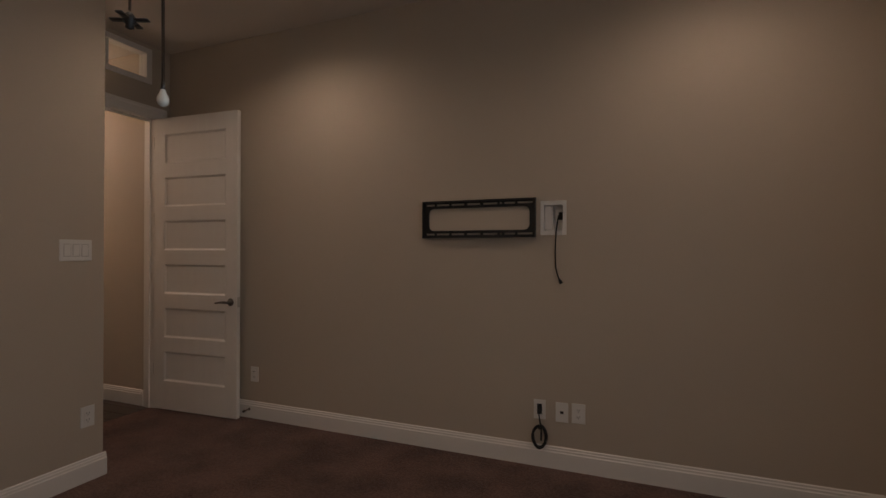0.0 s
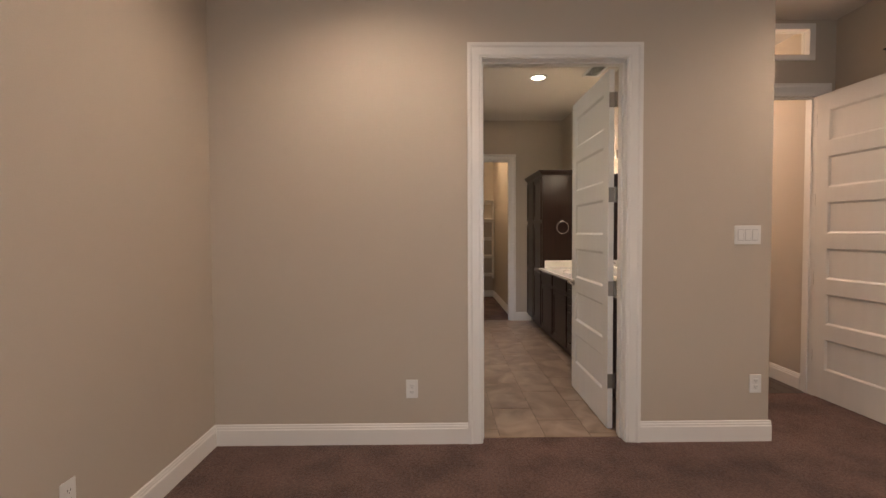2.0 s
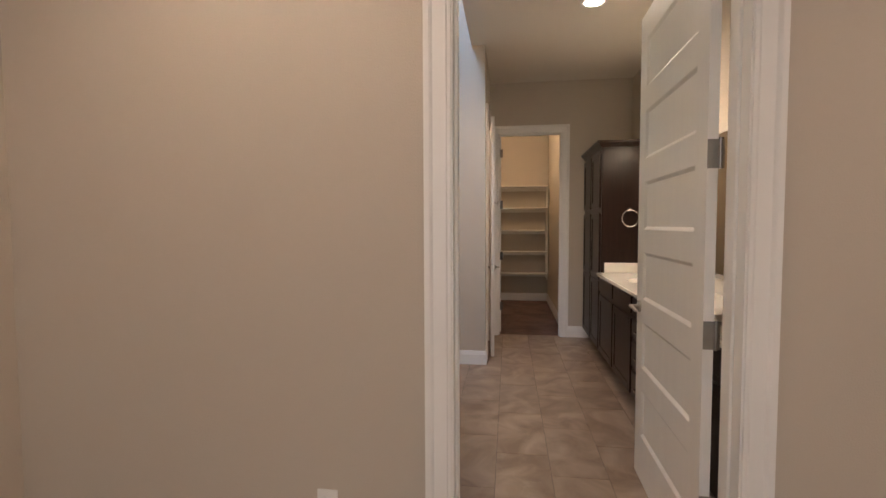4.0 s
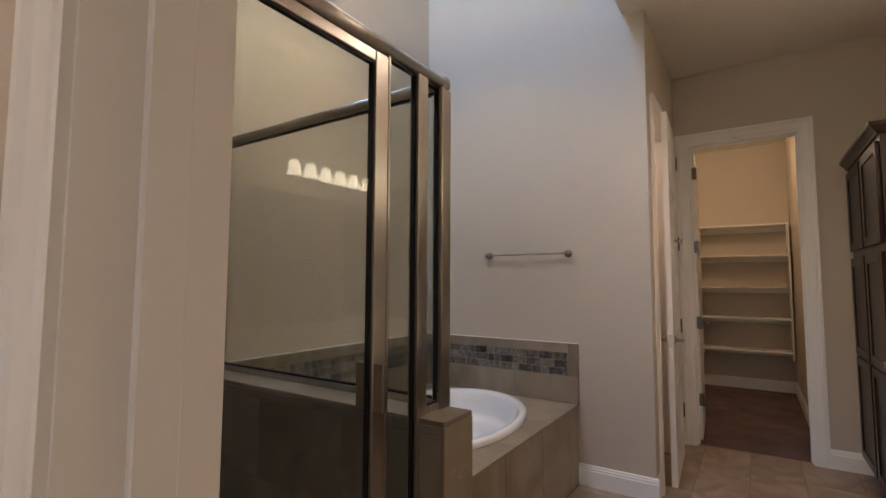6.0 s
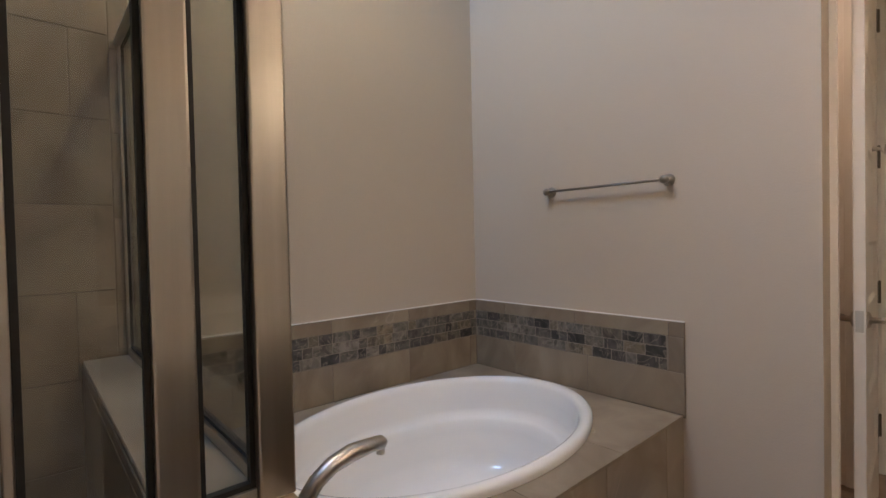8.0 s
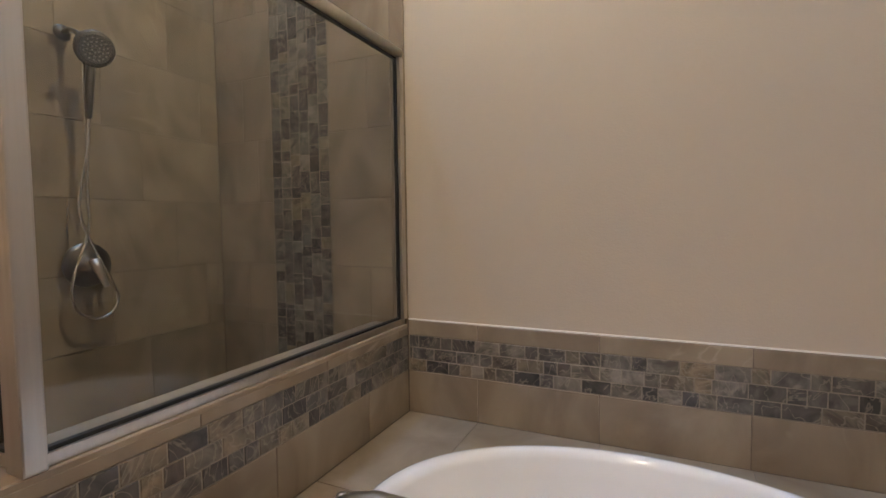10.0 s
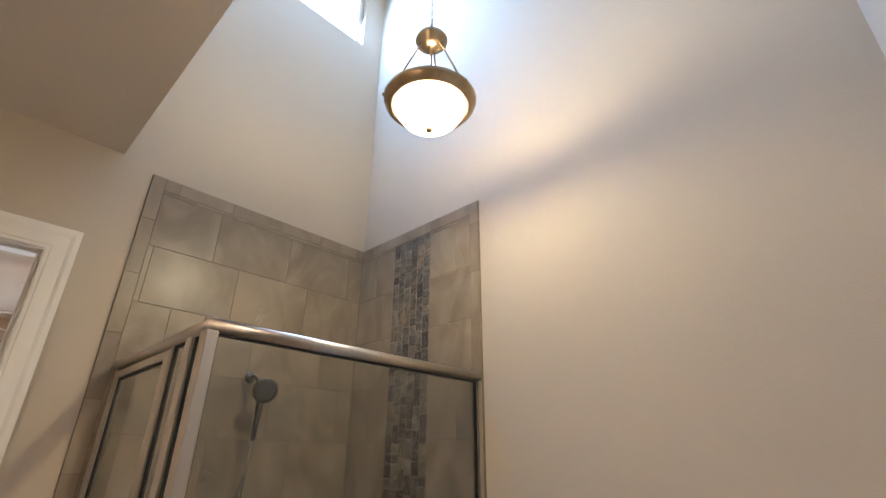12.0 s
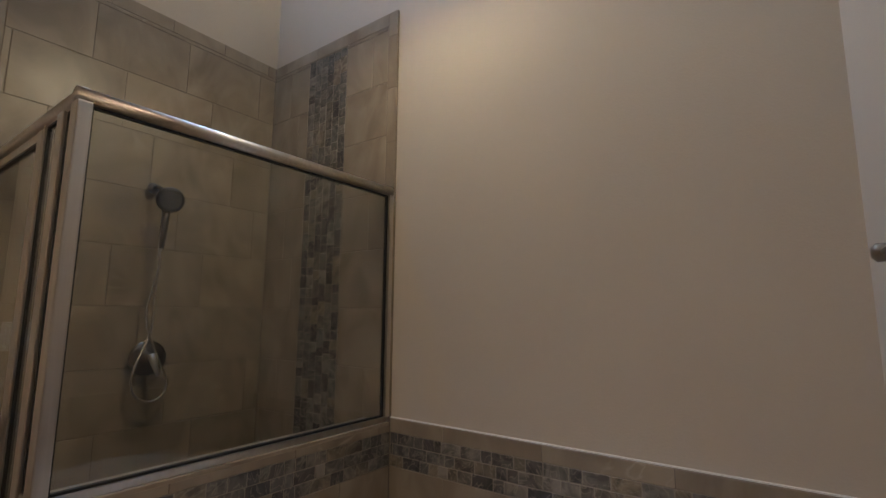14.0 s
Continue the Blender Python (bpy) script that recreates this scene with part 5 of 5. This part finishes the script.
counter = thing("countertop", pose(0, 0, 0), "cream cultured marble vanity top with oval bowls", "countertop")
bm = bmesh.new()
for (sx, sy), (a, b) in zip(SINKS, ((-5.93, -4.40), (-4.40, XI - 0.001))):
    ring_plate(bm, a, b, VF - 0.03, YN - 0.001, 0.853, 0.886, sx, sy, 0.235, 0.165, 48)
bmesh.ops.remove_doubles(bm, verts=bm.verts, dist=0.0001)
part("slab", bm, MARBLE, counter)
bm = bmesh.new()
profile_run(bm, [(0, 0), (0.010, 0.003), (0.014, 0.010), (0.010, 0.018), (0.014, 0.026), (0.006, 0.033), (0, 0.033)], (-5.93, VF - 0.03, 0.853), (XI - 0.001, VF - 0.03, 0.853), (0, -1))
part("front_edge", bm, MARBLE, counter, "", False)
for sx, sy in SINKS:
    bm = bmesh.new()
    rr = []
    for f, z in ((1.0, 0.886), (0.97, 0.872), (0.90, 0.83), (0.75, 0.775), (0.5, 0.745), (0.12, 0.735), (0.0, 0.735)):
        rr.append([bm.verts.new((sx + 0.235 * f * math.cos(2 * math.pi * i / 40), sy + 0.165 * f * math.sin(2 * math.pi * i / 40), z)) for i in range(40)])
    for a, b in zip(rr, rr[1:]):
        for i in range(40):
            bm.faces.new((a[i], b[i], b[(i + 1) % 40], a[(i + 1) % 40]))
    bmesh.ops.remove_doubles(bm, verts=bm.verts, dist=0.0002)
    part("bowl", bm, MARBLE, counter, "oval moulded bowl", True)
part("backsplash", bevelled(_one(-5.915, XI - 0.022, YN - 0.018, YN - 0.001, 0.887, 0.983), 0.003), MARBLE, counter)
part("side_splash", bevelled(_one(-5.929, -5.912, VF + 0.03, YN - 0.019, 0.887, 0.983), 0.003), MARBLE, counter)
part("side_splash", bevelled(_one(XI - 0.019, XI - 0.001, VF + 0.03, YN - 0.019, 0.887, 0.983), 0.003), MARBLE, counter)
for sx, sy in SINKS:
    tap = thing("basin_tap", pose(sx, sy + 0.205, 0.886), "satin nickel two-handle basin tap", "tap", "basin taps")
    bm = bmesh.new()
    lathe(bm, [(0.0, 0.0), (0.026, 0.0), (0.022, 0.012), (0.016, 0.02), (0.014, 0.05), (0.0, 0.05)], 16)
    tube(bm, [(0, 0, 0.04), (0, -0.01, 0.085), (0, -0.05, 0.115), (0, -0.10, 0.11), (0, -0.115, 0.09)], [0.013, 0.013, 0.012, 0.011, 0.010], 12)
    part("spout", bm, NICKEL, tap, "", True)
    for dx in (-0.10, 0.10):
        bm = bmesh.new()
        lathe(bm, [(0.0, 0.0), (0.024, 0.0), (0.020, 0.012), (0.013, 0.02), (0.012, 0.045), (0.0, 0.05)], 16, Matrix.Translation((dx, 0, 0)))
        tube(bm, [(dx, 0, 0.045), (dx * 1.3, -0.01, 0.052), (dx * 1.7, -0.012, 0.055)], [0.008, 0.007, 0.006], 8)
        part("handle", bm, NICKEL, tap, "", True)

mir = thing("vanity_mirror", pose(0, 0, 0), "wide frameless mirror above the vanity", "mirror")
part("mirror_glass", bevelled(_one(-5.90, -3.0, YN - 0.006, YN - 0.001, 0.985, 1.97), 0.002, 1), MIRROR, mir)
bath_bar = thing("vanity_light", pose(-5.125, YN, 2.17), "nickel bath bar with lit frosted bell shades", "wall light")
part("backplate", bevelled(_one(-0.47, 0.47, -0.03, -0.001, -0.045, 0.045), 0.008), NICKEL, bath_bar)
for i in range(6):
    x = -0.375 + 0.15 * i
    bm = bmesh.new()
    tube(bm, [(x, -0.02, 0.01), (x, -0.10, 0.035), (x, -0.17, 0.03), (x, -0.19, -0.005)], [0.008, 0.007, 0.007, 0.012], 8)
    arm = part("arm", bm, NICKEL, bath_bar, "", True)
    bm = bmesh.new()
    lathe(bm, [(0.018, 0.0), (0.028, -0.008), (0.036, -0.03), (0.042, -0.065), (0.054, -0.10), (0.052, -0.10), (0.040, -0.065), (0.033, -0.03), (0.0, -0.008)], 24, Matrix.Translation((x, -0.19, 0.0)))
    part("shade", bm, BULB, arm, "lit frosted glass bell shade", True)

# ---- closet shelves ----
shelf = thing("closet_shelves", pose(-9.65, 0, 0), "white painted closet shelf unit, empty", "shelves")
for y in (-0.035, 0.900):
    part("upright", bevelled(_one(0.0, 0.30, y - 0.009, y + 0.009, 0.41, 2.019), 0.002, 1), SHELFW, shelf)
for z in (0.508, 0.888, 1.260, 1.643, 2.015):
    part("shelf_board", bevelled(_one(0.0, 0.30, -0.026, 0.891, z - 0.018, z), 0.002, 1), SHELFW, shelf)
    part("cleat", _one(0.0, 0.018, -0.026, 0.891, z - 0.075, z - 0.018), SHELFW, shelf)

# ---- tiles, mosaic and planks (pieces) ----
MESHES = {}


def block(name, w, d, h, mat, soft=0.0015):
    """Shared mesh of a small bevelled block, from the origin corner."""
    key = (name, round(w, 3), round(d, 3), round(h, 3))
    if key not in MESHES:
        bm = _one(0, w, 0, d, 0, h)
        if soft:
            bevelled(bm, soft, 1)
        me = bpy.data.meshes.new(name)
        bm.to_mesh(me)
        bm.free()
        me.materials.append(mat)
        MESHES[key] = me
    return MESHES[key]


GAP = 0.003


def lay(parent, u0, u1, v0, v1, su, sv, shift, place, name="tile", mat=None, thick=0.011, origin=(None, None)):
    """Rows of pieces su by sv over a rectangle; place(u, v) gives the low corner and which axes the block takes."""
    mat = mat or TILE
    ou, ov = origin[0] if origin[0] is not None else u0, origin[1] if origin[1] is not None else v0
    r = math.floor((v0 - ov) / sv + 1e-6)
    while ov + r * sv < v1 - 1e-4:
        a, b = max(v0, ov + r * sv), min(v1, ov + (r + 1) * sv)
        start = ou + (r * shift % 1.0) * su
        c = math.floor((u0 - start) / su + 1e-6)
        while start + c * su < u1 - 1e-4:
            x, y = max(u0, start + c * su), min(u1, start + (c + 1) * su)
            if y - x > 0.012 and b - a > 0.012:
                place(parent, name, mat, x + GAP / 2, a + GAP / 2, y - x - GAP, b - a - GAP, thick)
            c += 1
        r += 1


def on_y(face, sign):
    """Upright in the plane y = face, proud towards sign."""
    def place(parent, name, mat, u, v, w, h, t):
        piece(name, block(name, w, t, h, mat), (u, face if sign > 0 else face - t, v), parent)
    return place


def on_x(face, sign):
    def place(parent, name, mat, u, v, w, h, t):
        piece(name, block(name, t, w, h, mat), (face if sign > 0 else face - t, u, v), parent)
    return place


def on_z(face):
    def place(parent, name, mat, u, v, w, h, t):
        piece(name, block(name, w, h, t, mat), (u, v, face), parent)
    return place


def grout(name, lots, parent):
    boxes(name, lots, GROUT, parent)


# shower walls: backing, field, trim and mosaic strip
grout("grout", [(TX1 + 0.006, XI - 0.013, YS, YS + 0.013, 0, 2.988)], wall_south)
grout("grout", [(XI - 0.013, XI, YS + 0.013, -0.257, 0, 2.988)], wall_east)
S, Ee = on_y(YS + 0.004, 1), on_x(XI - 0.004, -1)
STRIP0, STRIP1 = -3.552, -3.220
ROW = 0.297
ZK = 1.408 - 5 * ROW
for k in range(11):
    z0, z1 = max(0.002, ZK + ROW * k), min(2.915, ZK + ROW * (k + 1))
    cuts = [-3.872, -3.760, STRIP0 - 0.001] if k % 3 == 0 else [-3.872, STRIP0 - 0.001]
    cuts2 = [STRIP1 + 0.001, XI - 0.016] if k % 3 == 1 else [STRIP1 + 0.001, -3.130 if k % 3 else -3.040, XI - 0.016]
    for row in (cuts, cuts2):
        for a, b in zip(row, row[1:]):
            S(wall_south, "tile", TILE, a + GAP / 2, z0 + GAP / 2, b - a - GAP, z1 - z0 - GAP, 0.011)
lay(wall_south, TX1 + 0.004, -3.872, RIM + 0.002, 2.99, 0.08, ROW, 0, S, "trim_tile", origin=(TX1 + 0.004, 1.365 - 4 * ROW))
lay(wall_south, -3.872, XI - 0.016, 2.915, 2.99, 0.297, 0.08, 0, S, "trim_tile")
lay(wall_east, YT, -0.325, 0.002, 2.915, 0.445, ROW, 0.34, Ee, origin=(-0.52 - 0.34 * 0.445, ZK))
lay(wall_east, -0.325, -0.258, 0, 2.99, 0.07, ROW, 0, Ee, "trim_tile", origin=(-0.325, 0.06))
lay(wall_east, YT, -0.325, 2.915, 2.99, 0.297, 0.08, 0, Ee, "trim_tile", origin=(-0.40, 2.915))
random.seed(7)


def mosaic_run(length, start):
    """Lengths of mosaic chips along a row."""
    at, out = -start, []
    while at < length - 0.004:
        n = random.choice((0.050, 0.050, 0.072, 0.100, 0.100, 0.100))
        a, b = max(0, at), min(length, at + n)
        if b - a > 0.014:
            out.append((a, b))
        at += n
    return out


cw = (STRIP1 - STRIP0) / 6
for col in range(6):
    for a, b in mosaic_run(2.91, random.uniform(0, 0.1)):
        t = 0.010 + random.uniform(0, 0.003)
        piece("mosaic_chip", block("mosaic_chip", cw - 0.003, round(t, 3), round(b - a - 0.003, 3), MOSAIC), (STRIP0 + cw * col + 0.0015, YS + 0.004, a + 0.001), wall_south)

# tub surround tiles
B0, B1 = 0.682, 0.831
rows = 3
rh = (B1 - B0) / rows
grout("grout", [(TX0, TX1, YS, YS + 0.013, DECK - 0.003, RIM - 0.001), (TX0, TX0 + 0.013, YS + 0.013, -0.436, DECK - 0.012, RIM - 0.001)], surround)
TS, TW = on_y(YS + 0.004, 1), on_x(XT + 0.004, 1)
TH = on_x(TX1 + 0.012, -1)
lay(surround, TX0 + 0.016, TX1 - 0.001, DECK, B0, 0.457, 0.2, 0, TS, origin=(-4.25, DECK))
lay(surround, TX0 + 0.016, TX1 - 0.001, B1, RIM, 0.457, 0.1, 0, TS, "trim_tile", origin=(-4.25, B1))
lay(surround, YT, -0.435, DECK, B0, 0.457, 0.2, 0, TW, origin=(-0.89, DECK))
lay(surround, YT, -0.435, B1, RIM, 0.457, 0.1, 0, TW, "trim_tile", origin=(-0.50, B1))
lay(surround, -0.503, -0.435, B0, B1, 0.2, 0.2, 0, TW, "trim_tile")
lay(divider, YT, FY, DECK, B0, 0.457, 0.2, 0, TH, origin=(-0.89, DECK))
lay(divider, YT, HY, B1, SILL - 0.012, 0.457, 0.1, 0, TH, "trim_tile", origin=(-0.66, B1))
lay(divider, -0.36, HY, DECK, B1, 0.3, 0.4, 0, TH, "trim_tile")
lay(divider, FY, -0.36, DECK, B0, 0.3, 0.4, 0, TH, "trim_tile")
lay(divider, FY, HY, 0.002, DECK, 0.3, 0.6, 0, TH, origin=(FY, 0.002))
boxes("mosaic_bed", [(TX0 + 0.016, TX1, YS, YS + 0.0136, B0, B1), (XT, XT + 0.0136, YS + 0.0136, -0.503, B0, B1)], PALEGROUT, surround)
boxes("mosaic_bed", [(TX1 + 0.0025, TX1 + 0.009, YT, -0.36, B0, B1)], PALEGROUT, divider)
boxes("mosaic_bed", [(STRIP0, STRIP1, YS, YS + 0.0134, 0, 2.9)], PALEGROUT, wall_south)
for r in range(rows):
    z = B0 + rh * r + 0.0015
    for a, b in mosaic_run(TX1 - TX0 - 0.02, random.uniform(0, 0.1)):
        piece("mosaic_chip", block("mosaic_chip", round(b - a - 0.003, 3), 0.011, round(rh - 0.003, 3), MOSAIC), (TX0 + 0.017 + a, YS + 0.004, z), surround)
    for a, b in mosaic_run(-0.503 - YT, random.uniform(0, 0.1)):
        piece("mosaic_chip", block("mosaic_chip", 0.011, round(b - a - 0.003, 3), round(rh - 0.003, 3), MOSAIC), (XT + 0.004, YT + a, z), surround)
    for a, b in mosaic_run(-0.36 - YT, random.uniform(0, 0.1)):
        piece("mosaic_chip", block("mosaic_chip", 0.011, round(b - a - 0.003, 3), round(rh - 0.003, 3), MOSAIC), (TX1 + 0.001, YT + a, z), divider)
boxes("caulk_line", [(TX0 + 0.014, TX1 + 0.002, YS, YS + 0.010, RIM, RIM + 0.0045), (XT, XT + 0.010, YS + 0.010, -0.436, RIM, RIM + 0.0045)], TRIM, surround, label="thin white caulk bead")
# half wall: sill, end and shower side
lay(divider, YT, HY, TX1 + 0.0, HX, 1.5, 0.5, 0, lambda p, n, m, u, v, w, h, t: piece("sill_tile", block("sill_tile", h, w, 0.016, m, 0.0025), (v, u, SILL - 0.016), p), "sill_tile", origin=(YT, TX1))
lay(divider, TX1 + 0.0, HX, 0.002, SILL - 0.0155, 0.3, 0.9, 0, on_y(HY - 0.011, 1), origin=(TX1, 0.002))
lay(divider, YT, HY - 0.012, 0.0, SILL - 0.0155, 0.457, 0.305, 0.5, on_x(HX - 0.011, 1), origin=(-0.66, 0.22 - 0.305))
# deck front and deck top
lay(surround, TX0 + 0.004, TX1 - 0.002, 0.002, DECK - 0.013, 0.457, 0.6, 0, on_y(FY - 0.011, 1), origin=(-4.15, 0.002))
joints = [TX0 + 0.016, -5.17, -4.71, -4.25, TX1 - 0.001]
for half in (-1, 1):
    y_out = YT if half < 0 else FY + 0.004
    for a, b in zip(joints, joints[1:]):
        a, b = a + GAP / 2, b - GAP / 2
        near, far = [], []
        for i in range(25):
            x = a + (b - a) * i / 24
            f = 1 - ((x - CX) / (RA - 0.02)) ** 2
            y = CY + half * ((RB - 0.02) * math.sqrt(f) if f > 0 else 0) + (half * GAP / 2 if f <= 0 else 0)
            near.append((x, y))
            far.append((x, y_out))
        bm = bmesh.new()
        vv = [[bm.verts.new((*p, z)) for p in lot] for lot in (near, far) for z in (DECK - 0.011, DECK)]
        for i in range(24):
            bm.faces.new((vv[1][i], vv[1][i + 1], vv[3][i + 1], vv[3][i]))
            bm.faces.new((vv[0][i], vv[0][i + 1], vv[1][i + 1], vv[1][i]))
            bm.faces.new((vv[2][i], vv[3][i], vv[3][i + 1], vv[2][i + 1]))
        for i in (0, 24):
            bm.faces.new([vv[k][i] for k in (0, 1, 3, 2)])
        bmesh.ops.recalc_face_normals(bm, faces=bm.faces[:])
        part("deck_tile", bm, TILE, surround)
# curb and shower floor
lay(curb, HX + 0.002, -2.897, GY - 0.06, GY + 0.06, 0.457, 0.2, 0, on_z(0.088), "curb_tile")
lay(curb, HX + 0.002, -2.897, 0.002, 0.086, 0.457, 0.2, 0, on_y(GY + 0.06, 1), "curb_tile")
lay(floor_bath, HX + 0.004, -2.91, YT + 0.004, GY - 0.062, 0.052, 0.052, 0, on_z(-0.006), "shower_floor_chip", mat=TILE)
# bathroom floor
lay(floor_bath, XC - 0.058, XB - 0.072, FY + 0.002, YN, 0.61, 0.302, 0.37, on_z(-0.0105), "floor_tile", mat=FLOORT, origin=(-5.14, 0.176))
lay(floor_bath, XC, XT - 0.12, YS, FY, 0.61, 0.302, 0.37, on_z(-0.0105), "floor_tile", mat=FLOORT, origin=(-5.14, 0.176))
# hall planks
lay(floor_hall, -6.0, -3.602, 1.90, 2.86, 1.2, 0.125, 0.37, on_z(-0.0095), "plank", mat=HALLWOOD, thick=0.009)
